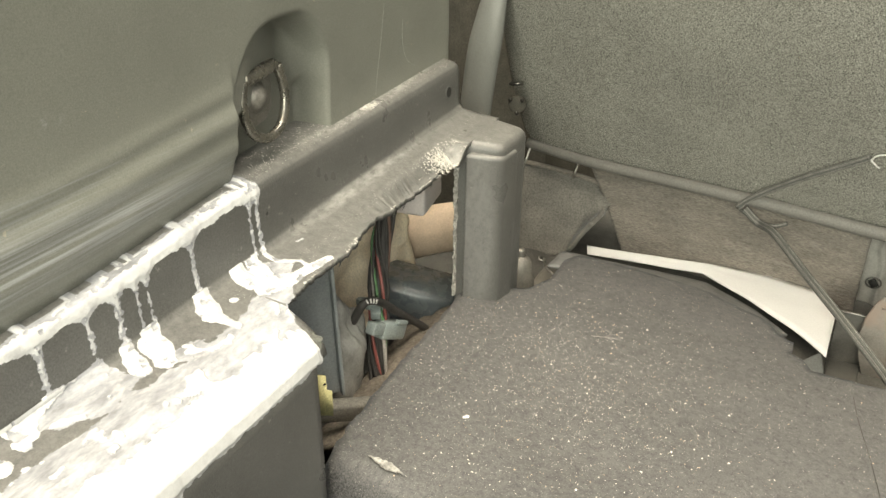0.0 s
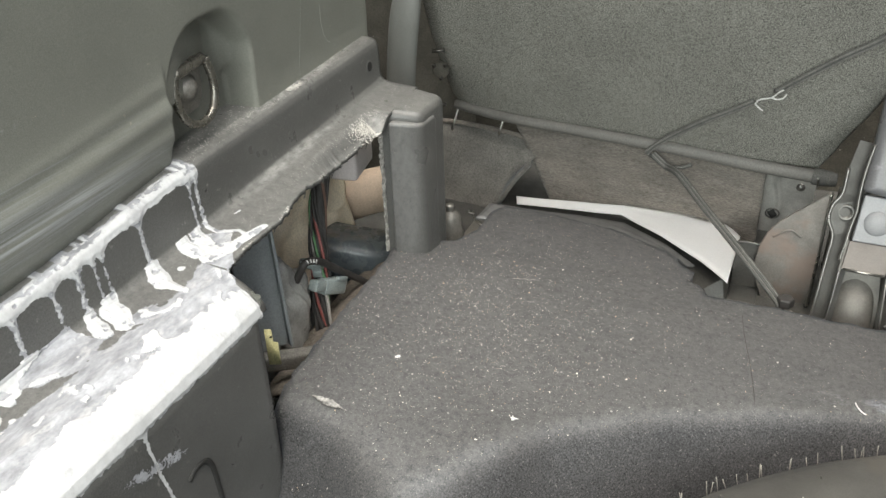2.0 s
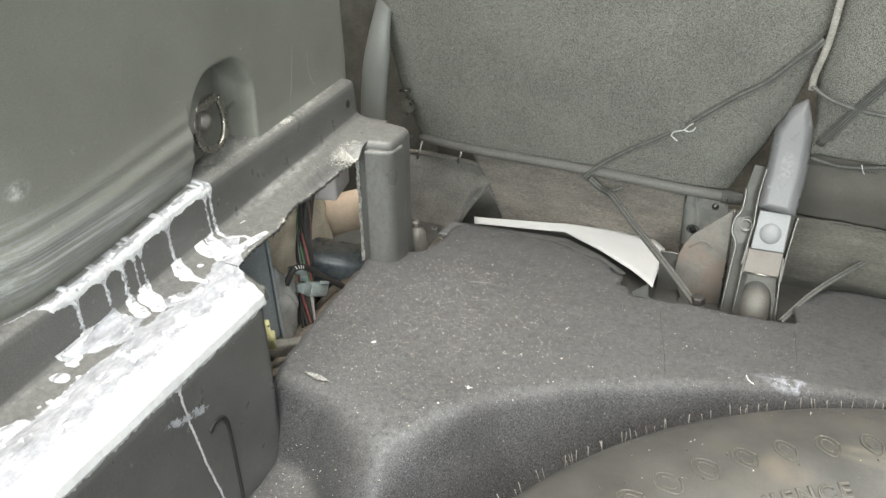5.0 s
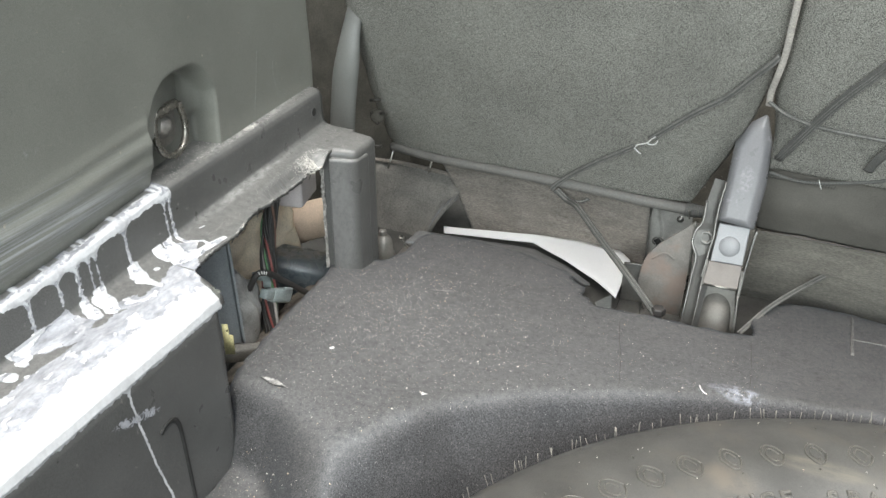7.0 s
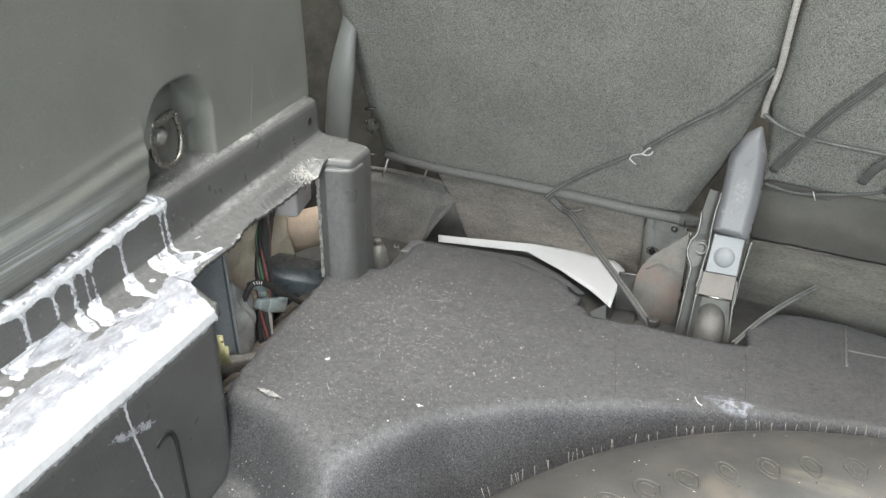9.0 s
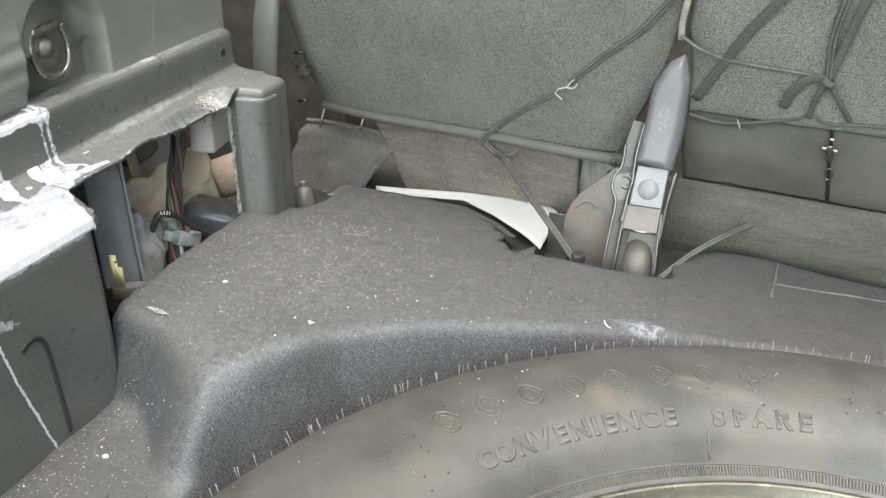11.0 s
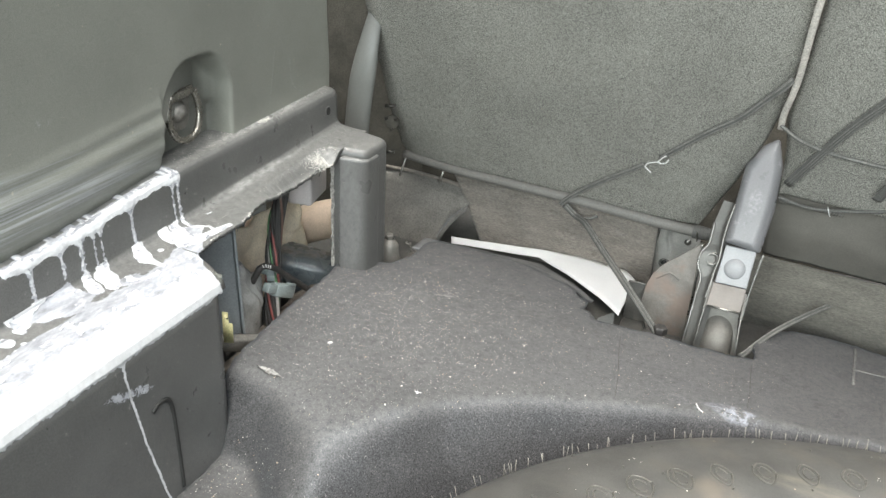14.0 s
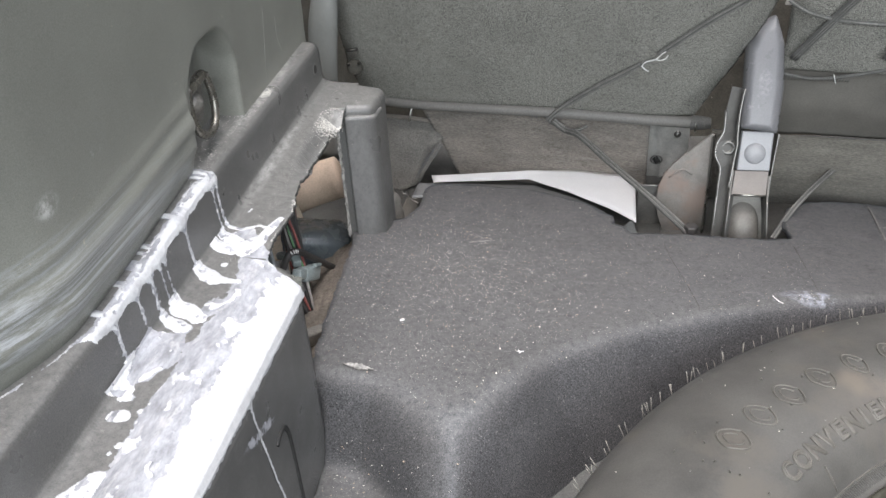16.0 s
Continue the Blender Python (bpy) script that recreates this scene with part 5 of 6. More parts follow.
bv.width, bv.segments = 0.0034, 4
cap = part("cap_block", loft([[tow(a, b, c) for a, b in ((-0.0128, 0.0165), (0.0108, 0.0195), (0.0142, -0.0110), (-0.0104, -0.0146))] for c in (-0.004, 0.0045)]), surface("pale_grey_plastic", (0.26, 0.265, 0.275), 0.4, vary=0.06, scale=25, grain=0.05, bump=0.15), tower, "pale grey block with a round boss", smooth=False)
bv = cap.modifiers.new("round", "BEVEL")
bv.width, bv.segments = 0.0008, 2
boss = part("boss", lathe([(0.0, 0.0018), (0.0040, 0.0016), (0.0070, 0.0008), (0.0082, -0.0002), (0.0086, -0.001)], 28, (0, 0, 0)), cap.data.materials[0], tower)
boss.matrix_world = TM @ Matrix.Translation((0.0002, 0.0008, 0.0048))
CATCH = surface("dusty_catch_steel", (0.170, 0.150, 0.136), 0.45, 0.35, vary=0.15, scale=30, grain=0.04, bump=0.2)
low = part("catch_plate", loft([[tow(a, b, c) for a, b in ((-0.0112, -0.0152), (0.0140, -0.0116), (0.0163, -0.0311), (-0.0100, -0.0345))] for c in (-0.003, 0.0030)]), CATCH, tower, "dusty steel catch plate with a bright lower edge", smooth=False)
part("bright_edge", sweep([tow(-0.0090, -0.0345, 0.0032), tow(0.0160, -0.0312, 0.0032)], 0.0009, seg=8, n=1), STEEL, tower)
DUSTED = surface("dusty_dark_steel", (0.155, 0.147, 0.132), 0.5, 0.35, vary=0.25, scale=40, grain=0.08, bump=0.2)
part("channel", loft([[tow(a, b, -0.016), tow(a2, b, -0.016), tow(a2, b, -0.013), tow(a, b, -0.013)] for a, a2, b in ((-0.0120, 0.0155, -0.015), (-0.0115, 0.0165, -0.036), (-0.0075, 0.0235, -0.062), (-0.0050, 0.0285, -0.090))]), DUSTED, tower, "open steel channel below the latch", smooth=False)
for a0, a1 in ((-0.0125, -0.0060), (0.0155, 0.0285)):
    pts = [(a0, -0.015), (lerp(a0, a1, 0.25), -0.036), (lerp(a0, a1, 0.65), -0.062), (a1, -0.090)]
    part("side_flange", loft([[tow(a - 0.0007, b, -0.016), tow(a + 0.0007, b, -0.016), tow(a + 0.0007, b, 0.002), tow(a - 0.0007, b, 0.002)] for a, b in pts]), DUSTED, tower, smooth=False)
    part("flange_edge", sweep([tow(a, b, 0.002) for a, b in pts[1:]], 0.0008, seg=8), RIMSTEEL, tower)
part("bulge", sweep([tow(0.0036, -0.040, -0.0215), tow(0.0046, -0.048, -0.0170), tow(0.0072, -0.062, -0.0125), tow(0.0115, -0.090, -0.0105)], 0.0128, 0.0072, up=TN, seg=20, taper=lambda f: 0.90 + 0.16 * f), DUSTED, tower, "dusty pressed half-round in the channel")
LEFT = [(a - 0.0035, b) for a, b in [(-0.0225, 0.062), (-0.0235, 0.049), (-0.0240, 0.030), (-0.0220, 0.013), (-0.0250, 0.004), (-0.0245, -0.006), (-0.0185, -0.016), (-0.0170, -0.030), (-0.0152, -0.050), (-0.0118, -0.088)]]
RIGHT = [(a + 0.0055, b) for a, b in [(-0.0165, 0.062), (-0.0165, 0.049), (-0.0160, 0.030), (-0.0140, 0.013), (-0.0125, 0.004), (-0.0125, -0.006), (-0.0120, -0.016), (-0.0118, -0.030), (-0.0105, -0.050), (-0.0070, -0.088)]]
part("rail", loft([[tow(l[0], l[1], -0.004), tow(r[0], r[1], -0.010), tow(r[0], r[1], -0.0085), tow(l[0], l[1], -0.0025)] for l, r in zip(LEFT[1:], RIGHT[1:])]), RAIL, tower, "pressed steel side rail", smooth=False)
part("rail_edge", sweep([tow(a, b, -0.003) for a, b in LEFT[2:]], 0.0012, seg=8), RIMSTEEL, tower)
part("dimple", lathe([(0.0, -0.0012), (0.0022, -0.0010), (0.0034, 0.0006), (0.0048, 0.0012), (0.0058, 0.0004), (0.0062, -0.001)], 24, (0, 0, 0)), RAIL, tower, "round pressed dimple").matrix_world = TM @ Matrix.Translation((-0.0190, 0.001, -0.0050))
part("rail_edge", sweep([tow(a - 0.0067, b, 0.0008) for a, b in RIGHT[1:8]], 0.0011, seg=8), RIMSTEEL, tower)
part("side_wall", loft([[tow(a, b, -0.030), tow(a + 0.0012, b, -0.030), tow(a + 0.0012, b, -0.002), tow(a, b, -0.002)] for a, b in ((0.0157, 0.018), (0.0161, 0.004), (0.0165, -0.010), (0.0190, -0.040), (0.0270, -0.088))]), RAIL, tower, "dark steel side of the latch", smooth=False)
part("wall_edge", sweep([tow(0.0158, 0.016, -0.001), tow(0.0165, 0.002, -0.001), tow(0.0172, -0.012, -0.001), tow(0.0180, -0.030, -0.001)], 0.0007, seg=8), RIMSTEEL, tower)


plate = thing("hinge_plate", "rounded dull steel hinge plate with brown stains", "bracket")
out = [(0.1120, 0.071), (0.1095, 0.0685), (0.104, 0.063), (0.0915, 0.0515), (0.0825, 0.0425), (0.0755, 0.032), (0.0715, 0.019), (0.0705, 0.006), (0.0735, -0.009), (0.0790, -0.024), (0.1120, -0.028)]
RUSTY = surface("brown_stained_steel", (0.255, 0.24, 0.22), 0.5, 0.25, vary=0.18, scale=40, grain=0.08, bump=0.5, bscale=40, depth=0.004, stain=(0.275, 0.222, 0.192), stain_scale=24, stain_cut=0.52)
part("plate", prism(out, 0, 0.003, Matrix(((1, 0, 0, 0), (0, 0, -1, 0.600), (0, 1, 0, 0), (0, 0, 0, 1))), 0.0008), RUSTY, plate)
part("pressed_fold", sweep([(0.0800, 0.5968, 0.030), (0.0900, 0.5964, 0.0375), (0.0985, 0.5968, 0.0330)], 0.0009, 0.0005, up=(0, 1, 0), seg=8), RUSTY, plate)
part("plate_lip", sweep([(0.1120, 0.597, 0.070), (0.1120, 0.596, 0.050), (0.1120, 0.594, 0.020), (0.1110, 0.592, -0.02)], 0.0011, seg=8), STEEL, plate)
foot = thing("seat_bracket", "small pressed steel bracket under the seat piping", "bracket")
PRESSED = surface("grey_pressed_steel", (0.50, 0.49, 0.46), 0.36, 0.3, vary=0.25, scale=60, grain=0.08, bump=0.2)


def bracket_y(x, z):
    """The bracket's pressed face: a raised swan-neck and a dished middle."""
    neck = 0.0726 + 0.0070 * sstep(0.036, 0.014, z)
    return 0.6855 - 0.0030 * math.exp(-((x - neck) / 0.0024) ** 2) + 0.0022 * math.exp(-((x - 0.090) ** 2 + (z - 0.016) ** 2) / 0.00012)


thick(part("sheet", grid(40, 44, lambda u, v: (lerp(0.0620 + 0.0040 * sstep(0.5, 1.0, v), 0.1040, u), bracket_y(lerp(0.062, 0.104, u), lerp(-0.014, 0.040, v)), lerp(-0.014, 0.040, v))), PRESSED, foot), 0.0016, 1.0)
part("rolled_edge", sweep([(0.0655, 0.6845, 0.038), (0.0640, 0.6840, 0.026), (0.0618, 0.6835, 0.014), (0.0630, 0.6835, 0.004), (0.0612, 0.6835, -0.013)], 0.0013, seg=8), RIMSTEEL, foot)
part("slot", sweep([(0.0735, 0.6820, 0.003), (0.0775, 0.6820, 0.006)], 0.0034, 0.0014, up=(0, 1, 0), seg=14, n=1), GROOVE, foot)
part("slot_rim", sweep([(0.0755 + 0.0052 * math.cos(t), 0.6828, 0.0045 + 0.0042 * math.sin(t)) for t in [6.2832 * k / 20 for k in range(21)]], 0.0007, seg=6, n=1), RIMSTEEL, foot)
part("rivet", lathe([(0.0, 0.0020), (0.0022, 0.0016), (0.0034, 0.0)], 16, (0, 0, 0)), RIMSTEEL, foot).matrix_world = pose(0.0930, 0.6845, 0.030, 90, 0, 0)
gusset = thing("floor_bracket", "dark folded steel bracket on the floor beside the paper", "bracket")
part("upright", block((0.0560, 0.6030, -0.0220), (0.0760, 0.6055, 0.0185), 0.0008), RAIL, gusset)
part("foot", block((0.0560, 0.5800, -0.0215), (0.0760, 0.6035, -0.0190), 0.0008), RAIL, gusset)
part("rim", sweep([(0.0562, 0.6028, 0.0180), (0.0655, 0.6025, 0.0188), (0.0758, 0.6028, 0.0182)], 0.0009, seg=8), RAIL, gusset)
SHARD = surface("dull_plastic_shard", (0.12, 0.13, 0.13), 0.35, vary=0.2, bump=0.1)
shard = part("plastic_shard", prism([(0.0400, 0.5660), (0.0510, 0.5840), (0.0560, 0.5520), (0.0480, 0.5480)], -0.0060, -0.0048, None, 0.0003), SHARD)
tagged(shard, "flat pale plastic shard lying in the carpet's notch", "shard")
part("tab", block((0.0470, 0.5560, -0.0220), (0.0530, 0.5680, -0.0062), 0.001), SHARD, shard)
nut = thing("hex_bolt", "dark hexagon bolt on a bright zinc washer", "bolt")
part("washer", lathe([(0.0, 0.0015), (0.0080, 0.0015), (0.0085, 0.0), (0.0, 0.0)], 24, (0.0955, 0.545, -0.0015)), STEEL, nut)
part("shank", lathe([(0.0042, -0.02), (0.0042, 0.006), (0.0, 0.006)], 14, (0.0955, 0.545, 0.0)), STEEL, nut)
part("head", lathe([(0.0, 0.0075), (0.0050, 0.0075), (0.0058, 0.0065), (0.0058, 0.0015)], 6, (0.0955, 0.545, 0.006)), LOOM, nut, smooth=False)

# ---- elastic straps and cords ----


def strap(name, label, pts, w, h, mat, lines=0, group="straps", face=None):
    face = Vector(face or EN)
    ob = thing(name, label, "strap", group)
    part("band", sweep(pts, w, h, up=face, seg=12, n=10), mat, ob)
    for i in range(lines):
        f = (i + 0.5) / lines * 2 - 1
        path = smooth_path(pts, 10)
        off = []
        for j, q in enumerate(path):
            d = (path[min(j + 1, len(path) - 1)] - path[max(j - 1, 0)]).normalized()
            off.append(q + d.cross(face).normalized() * (w * 0.8 * f) + face * h * 0.9)
        part("cord_rib", sweep(off, w / lines * 0.70, h * 0.85, up=face, seg=6, n=1), mat if i % 2 else WEBLIGHT, ob)
    return ob


S = seat_at
strap("elastic_strap", "dark woven elastic strap running over the seat back", [S(0.1645, 0.183, 0.001), S(0.159, 0.176, 0.003), S(0.148, 0.162, 0.003), S(0.131, 0.140, 0.003), S(0.110, 0.121, 0.003), S(0.092, 0.103, 0.003), S(0.070, 0.080, 0.003)], 0.0026, 0.0010, WEB, 3)
strap("elastic_strap", "dark woven elastic strap tied round the seat piping", [S(0.056, 0.068, 0.003), S(0.040, 0.055, 0.0035), S(0.022, 0.041, 0.004), S(0.000, 0.021, 0.004), S(-0.017, 0.005, 0.006), S(-0.025, -0.004, 0.009)], 0.0026, 0.0010, WEB, 3)
strap("elastic_strap", "dark elastic strap stretched from piping to floor bolt", [S(-0.020, -0.004, 0.009), S(-0.010, -0.013, 0.011), (0.004, 0.640, 0.047), (0.029, 0.612, 0.0365), (0.058, 0.580, 0.0250), (0.0880, 0.548, 0.0110), (0.0945, 0.541, 0.006)], 0.0030, 0.0011, WEB, 4, face=(-0.2, -0.75, 0.63))
strap("elastic_strap", "loose end of dark elastic tied under the piping", [S(-0.024, -0.008, 0.007), S(-0.010, -0.014, 0.009), S(0.002, -0.0155, 0.008), S(0.010, -0.012, 0.006)], 0.0016, 0.0009, WEB, 2)
hook = thing("cord_hook", "small white wire hook joining two elastic straps", "hook")
part("wire", sweep([S(0.0570, 0.0685, 0.006), S(0.0600, 0.0735, 0.006), S(0.0680, 0.0780, 0.0065), S(0.0725, 0.0840, 0.0065), S(0.0755, 0.0870, 0.0065)], 0.00058, seg=8), HOOKWHITE, hook)
part("wire", sweep([S(0.0680, 0.0780, 0.0065), S(0.0715, 0.0770, 0.0065), S(0.0755, 0.0790, 0.0065), S(0.0775, 0.0830, 0.0065)], 0.00058, seg=8), HOOKWHITE, hook)
part("wire", sweep([S(0.0570, 0.0685, 0.006), S(0.0600, 0.0650, 0.006), S(0.0625, 0.0630, 0.006)], 0.00058, seg=8), HOOKWHITE, hook)
strap("flat_strap", "wide dark woven strap across the wider seat back", [S(0.300, 0.300, 0.003), S(0.265, 0.235, 0.003), S(0.230, 0.183, 0.003), S(0.205, 0.145, 0.003), S(0.1715, 0.0815, 0.003)], 0.0036, 0.0012, WEB, 6)
strap("elastic_strap", "thin dark cord along the seat back", [S(0.160, 0.139, 0.001), S(0.176, 0.1295, 0.003), S(0.200, 0.1225, 0.003), S(0.240, 0.1195, 0.003), S(0.262, 0.118, 0.003)], 0.0014, 0.0010, WEB, 2)
knot = strap("knotted_strap", "knotted dark straps meeting on the seat back", [S(0.263, 0.118, 0.005), S(0.262, 0.150, 0.004), S(0.266, 0.181, 0.004), S(0.280, 0.26, 0.004)], 0.0026, 0.0013, WEB, 3)
for pts, w in (([S(0.263, 0.118, 0.006), S(0.270, 0.150, 0.005), S(0.277, 0.182, 0.005), S(0.297, 0.26, 0.005)], 0.0028), ([S(0.264, 0.118, 0.006), S(0.252, 0.119, 0.008), S(0.242, 0.108, 0.009), S(0.2355, 0.088, 0.006)], 0.0034),
               ([S(0.263, 0.118, 0.006), S(0.257, 0.100, 0.006), S(0.2535, 0.079, 0.004)], 0.0020), ([S(0.263, 0.118, 0.006), S(0.271, 0.102, 0.006), S(0.281, 0.080, 0.003)], 0.0020)):
    part("band", sweep(pts, w, 0.0009, up=EN, seg=12, n=10), WEB, knot)
part("knot", sweep([S(0.2605, 0.120, 0.008), S(0.2635, 0.118, 0.010), S(0.2665, 0.116, 0.008)], 0.0028, 0.0026, up=EN, seg=10), WEB, knot)
pale_edge = strap("worn_seat_edge", "worn pale foam edge showing in the gap between seats", [S(0.160, 0.134, 0.000), S(0.1612, 0.150, 0.001), S(0.1650, 0.169, 0.002), S(0.1680, 0.188, 0.002), S(0.1700, 0.212, 0.002), S(0.1725, 0.240, 0.002), S(0.178, 0.29, 0.001)], 0.0024, 0.0012, PALEWEB, 0, "")
pale_edge["category"] = "seat edge"
strap("elastic_strap", "dark elastic strap stretched from floor to seat skirt", [(0.160, 0.548, 0.002), (0.180, 0.580, 0.012), (0.205, 0.615, 0.018), (0.232, 0.648, 0.022), (0.262, 0.668, 0.026)], 0.0024, 0.0010, WEB, 3, face=(-0.2, -0.75, 0.63))

# ---- marks and crumbs on the carpet ----
# raised seams in a paler tone than the carpet
SEAMED = surface("pale_carpet_seam", (0.17, 0.167, 0.160), 0.7, vary=0.2, grain=0.3, bump=0.3)
# creases and folds: their shade is painted as thin dark strips
FOLDED = surface("shaded_carpet_fold", (0.060, 0.058, 0.055), 0.9, vary=0.2, grain=0.3, bump=0.4)
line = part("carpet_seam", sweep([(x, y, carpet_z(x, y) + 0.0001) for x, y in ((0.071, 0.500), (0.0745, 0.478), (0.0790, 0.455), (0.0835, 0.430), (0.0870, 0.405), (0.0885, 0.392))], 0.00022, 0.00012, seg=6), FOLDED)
tagged(line, "fine crease line in the carpet, its shade painted dark", "crease")
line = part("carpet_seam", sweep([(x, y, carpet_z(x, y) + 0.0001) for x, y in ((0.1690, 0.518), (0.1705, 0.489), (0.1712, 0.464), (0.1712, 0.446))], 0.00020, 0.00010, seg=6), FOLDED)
tagged(line, "fine crease line in the carpet, its shade painted dark", "crease")
line = part("carpet_seam", sweep([(x, y, carpet_z(x, y) + 0.0002) for x, y in ((0.246, 0.605), (0.2455, 0.590), (0.2440, 0.562), (0.2430, 0.538))], 0.0012, 0.0008, seg=8), SEAMED)
tagged(line, "short pale raised seam in the carpet", "seam")
line = part("carpet_seam", sweep([(x, y, carpet_z(x, y) + 0.0002) for x, y in ((0.2442, 0.566), (0.275, 0.569), (0.31, 0.573), (0.36, 0.578))], 0.0010, 0.0007, seg=8), SEAMED)
tagged(line, "faint raised seam in the carpet", "seam")


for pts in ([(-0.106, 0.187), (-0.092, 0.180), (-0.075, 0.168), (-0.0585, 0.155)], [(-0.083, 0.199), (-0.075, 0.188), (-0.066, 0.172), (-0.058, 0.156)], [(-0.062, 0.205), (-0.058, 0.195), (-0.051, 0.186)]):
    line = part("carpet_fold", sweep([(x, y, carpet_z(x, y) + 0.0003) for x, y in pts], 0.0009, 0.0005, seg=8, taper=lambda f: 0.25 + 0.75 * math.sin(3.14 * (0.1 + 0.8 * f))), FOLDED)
    tagged(line, "fold in the lower carpet beside the tyre, its shade painted dark", "fold", "carpet folds")


def flake(bm, x, y, z, r, tall=0.5):
    n = random.choice((3, 4, 4, 5))
    a0, st = random.uniform(0, 6.28), random.uniform(0.35, 1.0)
    ring_ = [bm.verts.new((x + r * math.cos(a0 + 6.283 * i / n) * random.uniform(0.6, 1.1), y + r * st * math.sin(a0 + 6.283 * i / n) * random.uniform(0.6, 1.1), z)) for i in range(n)]
    tip = bm.verts.new((x, y, z + r * tall))
    for i in range(n):
        bm.faces.new((ring_[i], ring_[(i + 1) % n], tip))


random.seed(21)
bm = bmesh.new()
n = 0
while n < 7600:
    x, y = random.uniform(-0.155, 0.19), random.uniform(0.275, 0.60)
    dens = math.exp(-(((x + 0.08) / 0.085) ** 2 + ((y - 0.41) / 0.09) ** 2)) + 0.16
    if random.random() < dens and in_edge(x, y) and over_crease(x, y) > 0.002:
        flake(bm, x, y, carpet_z(x, y) + 0.0001, random.choice((0.0002, 0.0002, 0.00022, 0.00025, 0.00025, 0.0003, 0.0003, 0.00034, 0.0004, 0.0005, 0.0006)) * random.uniform(0.42, 0.95), 0.8)
        n += 1
for i in range(420):
    x, y = random.gauss(-0.07, 0.070), random.gauss(0.41, 0.065)
    if in_edge(x, y) and over_crease(x, y) > 0.002:
        flake(bm, x, y, carpet_z(x, y) + 0.0002, random.choice((0.0003, 0.0004, 0.0005, 0.0006, 0.0008)), 0.8)
for i in range(900):
    y = random.uniform(0.10, 0.275)
    x = -0.134 + abs(random.gauss(0, 0.03))
    if over_crease(x, y) < -0.012 and math.hypot(x - TC[0], y - TC[1]) > 0.335:
        flake(bm, x, y, carpet_z(x, y) + 0.0001, random.choice((0.0002, 0.0003, 0.0003, 0.0004, 0.0005, 0.0007)), 0.7)
for i in range(60):
    x, y = random.gauss(0.163, 0.007), random.gauss(0.434, 0.004)
    flake(bm, x, y, carpet_z(x, y) + 0.0001, random.uniform(0.0002, 0.0005), 0.3)
crumbs = part("crumbs", bm, CRUMB, smooth=False)
tagged(crumbs, "pale crumbs and lint scattered over the carpet", "crumbs", kind="stuff")
bm = bmesh.new()
for i in range(1500):
    y = random.uniform(0.28, 0.515)
    zf = riser_foot_z(y)
    if random.random() < 0.45:
        flake(bm, riser_x(y) - random.uniform(0.002, 0.011), y, shelf_z(y) + 0.0001, random.uniform(0.00015, 0.00035), 0.6)
    else:
        flake(bm, random.uniform(-0.180, -0.166), y, zf - 0.0008, random.uniform(0.00015, 0.0003), 0.6)
for i in range(520):
    y = random.gauss(0.454, 0.009)
    x = random.gauss(-0.167, 0.0030)
    flake(bm, x, y, cracked_z(x, y), random.uniform(0.0002, 0.0007), 0.9)
for i in range(220):
    y = random.gauss(0.449, 0.006)
    x = random.gauss(-0.1675, 0.0022)
    flake(bm, x, y, cracked_z(x, y), random.uniform(0.0003, 0.0008), 1.0)
for i in range(420):
    x, y = random.gauss(-0.1635, 0.0022), random.gauss(0.457, 0.006)
    flake(bm, x, y, cracked_z(x, y), random.uniform(0.0003, 0.0009), 0.8)
for i in range(60):
    y = random.gauss(0.482, 0.006)
    flake(bm, random.gauss(-0.160, 0.005), y, riser_foot_z(y) - 0.0022, random.uniform(0.0002, 0.0005), 0.9)
for i in range(160):
    flake(bm, random.gauss(-0.1945, 0.0012), random.gauss(0.4196, 0.0032), 0.1732, random.uniform(0.0004, 0.0011), 0.8)
for i in range(300):
    y = random.uniform(0.29, 0.469)
    if wob(y, 0.1, 0, 60) > 0.05:
        flake(bm, hole_edge_x(y) - abs(random.gauss(0, 0.0012)), y, hole_edge_z(y), random.uniform(0.00025, 0.0008), 0.8)
for i in range(260):
    y = random.uniform(0.326, 0.392)
    flake(bm, random.uniform(-0.2125, -0.1960), y, shelf_z(y) + 0.0003, random.uniform(0.0002, 0.0006), 0.7)
grit = part("grit", bm, GRITTY, smooth=False)
tagged(grit, "pale grit and plastic shavings lying on the trim ledges", "grit", kind="stuff")


def chip(label, x, y, r, mat=CRUMB, st=0.5, turn=0.0):
    bm = bmesh.new()
    pts = [(r * math.cos(t) * random.uniform(0.75, 1.1), r * st * math.sin(t) * random.uniform(0.75, 1.1)) for t in [6.283 * i / 9 for i in range(9)]]
    ob = part("chip", prism(pts, 0, r * 0.45, pose(x, y, carpet_z(x, y), 0, 0, turn), r * 0.1), mat)
    return tagged(ob, label, "chip", "chips")


chip("pale oblong chip lying on the carpet", -0.101, 0.350, 0.0020, HOOKWHITE, 0.4, 35)
chip("pale round chip lying on the lower carpet", -0.105, 0.224, 0.0020, HOOKWHITE, 0.8)
chip("small grey chip on the carpet", 0.019, 0.357, 0.0008, CRUMB, 0.8)
star = bmesh.new()
for i in range(5):
    a = i * 1.27 + 0.3 + 0.4 * (i % 2)
    sweep([(-0.025, 0.327, carpet_z(-0.025, 0.327) + 0.001), (-0.025 + (0.0026 - 0.0004 * i) * math.cos(a), 0.327 + (0.0026 - 0.0004 * i) * math.sin(a), carpet_z(-0.025, 0.327) + 0.0006)], 0.0003, seg=5, n=1, bm=star)
tagged(part("lint", star, HOOKWHITE), "tiny star-shaped white lint on the carpet", "lint")
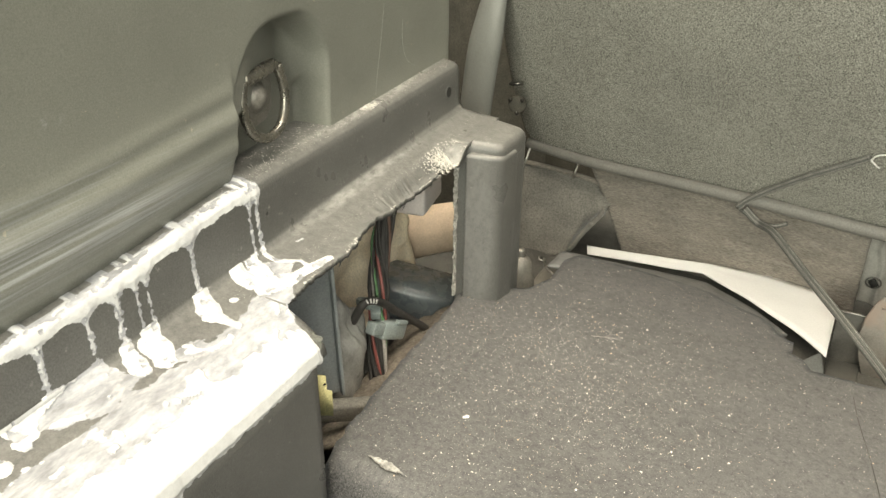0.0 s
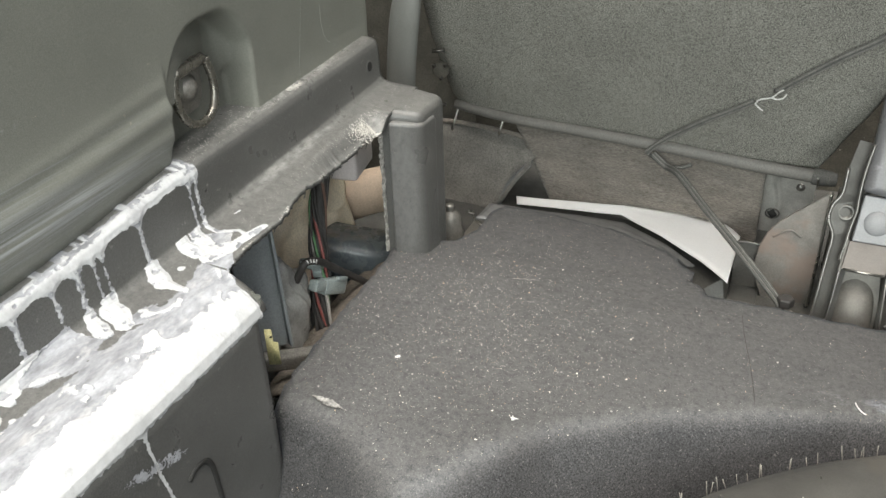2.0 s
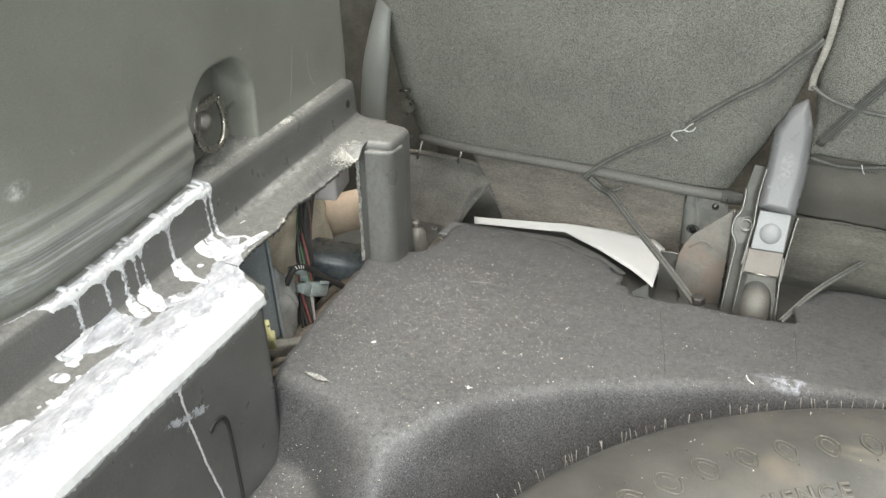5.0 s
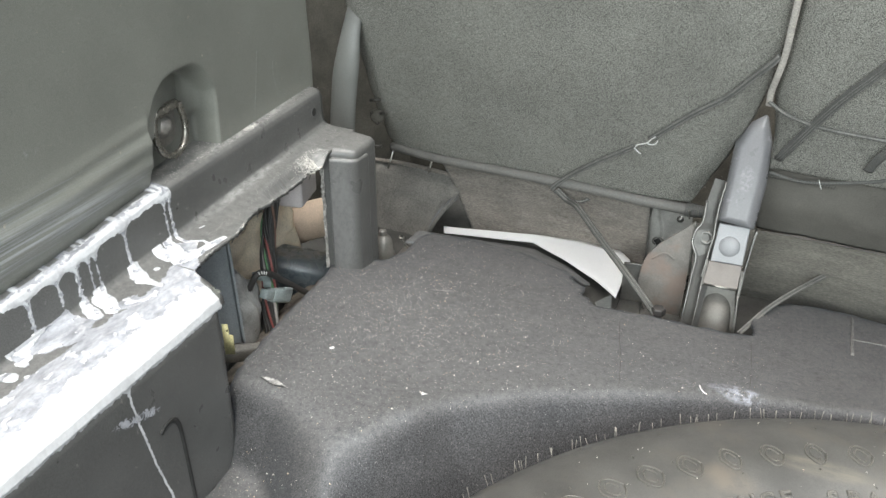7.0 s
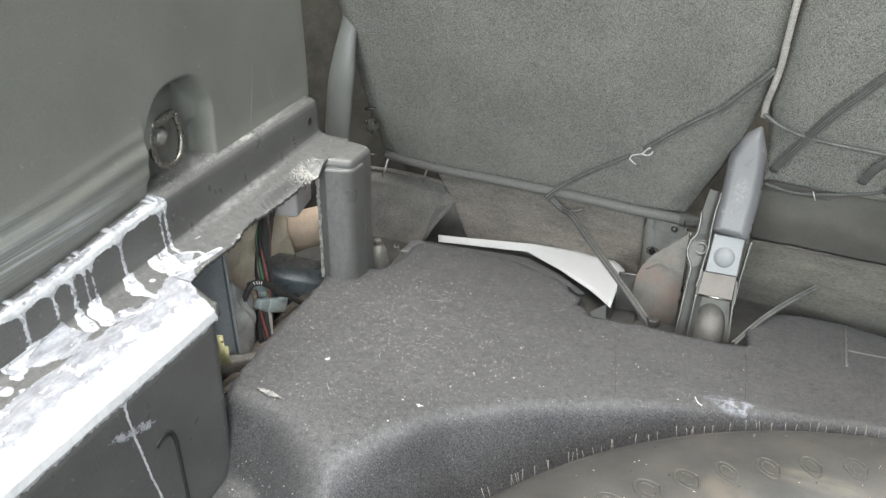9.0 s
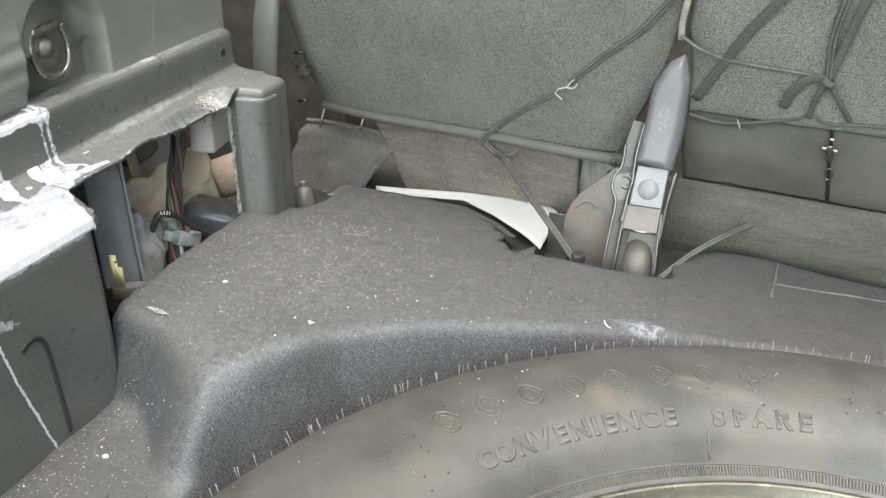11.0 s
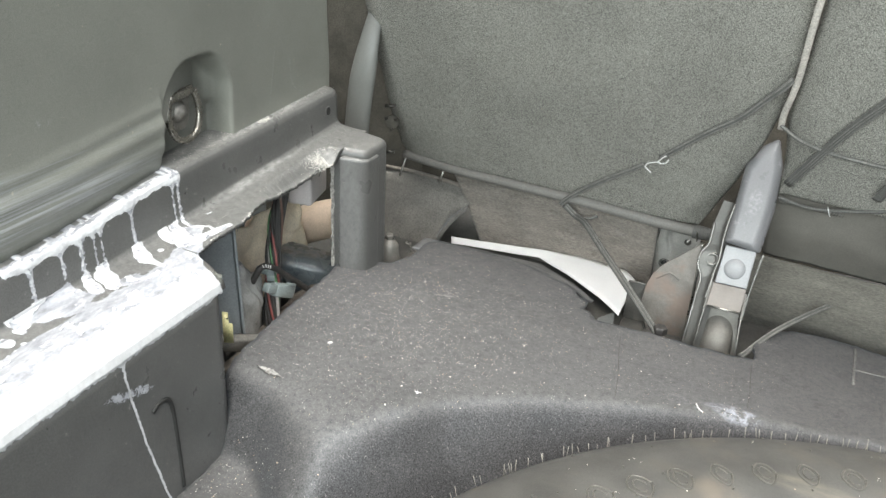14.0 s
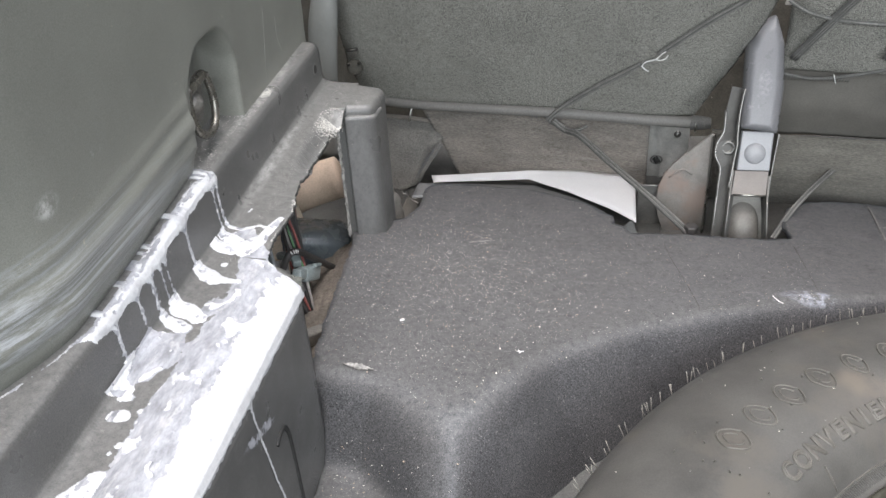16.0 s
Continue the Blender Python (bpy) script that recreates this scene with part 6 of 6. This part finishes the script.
peel = part("plastic_peel", grid(24, 6, lambda u, v: (-0.128 + 0.020 * u, 0.302 - 0.003 * u + 0.0062 * (v - 0.5) * math.sin(u * 3.1) * (0.7 + 0.6 * wob(u, 0.3, 0, 12)), carpet_z(-0.126 + 0.017 * u, 0.301 - 0.003 * u) + 0.0006 + 0.0012 * abs(v - 0.5) + 0.0005 * wob(u, v, 0, 9))), surface("dull_clear_film", (0.27, 0.265, 0.25), 0.28, vary=0.4, scale=200, bump=0.5))
tagged(peel, "curled sliver of dull plastic film on the carpet", "film")
for pts, lab in (([(-0.075, 0.470), (-0.068, 0.474), (-0.066, 0.481), (-0.070, 0.484)], "curled pale thread on the carpet"), ([(-0.063, 0.474), (-0.068, 0.474), (-0.060, 0.477)], "short pale thread on the carpet")):
    hair = part("thread", sweep([(x, y, carpet_z(x, y) + 0.0007) for x, y in pts], 0.00016, seg=5), CRUMB)
    tagged(hair, lab, "thread", "threads")
curl = part("thread", sweep([(x, y, carpet_z(x, y) + 0.0006) for x, y in ((0.1385, 0.4290), (0.1395, 0.4255), (0.1415, 0.4225), (0.1440, 0.4215))], 0.00040, seg=6), HOOKWHITE)
tagged(curl, "short white curl beside the pale smudge", "thread", "threads")
pull = part("seam_thread", sweep([S(0.2035, 0.066, 0.003), S(0.2055, 0.060, 0.004), S(0.2065, 0.056, 0.003)], 0.0004, seg=5), HOOKWHITE)
tagged(pull, "loose pale thread at the seat seam", "thread", "threads")

bm = bmesh.new()
for i in range(90):
    a, b = random.uniform(-0.19, 0.13), random.uniform(0.01, 0.26)
    p = seat_at(a, b, 0.0016 * wob(a, b, 0, 11) + 0.0006 * wob(a, b, 3, 40) + 0.0004)
    sweep([p, p + Vector((random.uniform(-0.0006, 0.0006), 0, random.uniform(-0.0006, 0.0006)))], random.choice((0.00015, 0.0002, 0.0003)), seg=4, n=1, bm=bm)
tagged(part("lint", bm, CRUMB), "tiny pale lint specks on the seat cloth", "lint", kind="stuff")
bm = bmesh.new()
for i in range(70):
    q = tyre_place(random.uniform(0.22, 0.30), random.uniform(70, 185))
    flake(bm, q.x, q.y, q.z, random.choice((0.0003, 0.0004, 0.0006)), 0.7)
tagged(part("crumbs", bm, CRUMB, smooth=False), "pale specks of dirt on the tyre's sidewall", "crumbs", kind="stuff")

# ---- unseen shell added round the boot, cut and raised to shape its light ----
# roof added only ahead of the boot, so overhead sun reaches the deck
roof = part("ceiling", block((-0.35, 0.80, 1.02), (1.35, 1.9, 1.05), 0), HEADLINER)
tagged(roof, "added pale grey headliner, set back to leave the boot open to sun", "ceiling", kind="structure")
# full-height wall added to hold back light from the right
rw = part("added_wall_right", block((1.22, -0.5, -0.14), (1.26, 1.9, 1.02), 0), PLASTIC)
tagged(rw, "added dark wall that blocks light from the boot's right", "wall", kind="structure")
lw = part("wall_left", block((-0.36, -0.5, -0.14), (-0.34, 1.9, 0.42), 0), PLASTIC)
tagged(lw, "dark body side behind the trim", "wall", kind="structure")
fw = part("wall_front", block((-0.35, 1.86, -0.14), (1.26, 1.90, 1.02), 0), PLASTIC)
tagged(fw, "dark front end of the cabin", "wall", kind="structure")
sill = part("wall_rear", block((-0.35, -0.56, -0.14), (1.26, -0.50, 0.02), 0), PLASTIC)
tagged(sill, "dark loading sill at the tailgate", "wall", kind="structure")
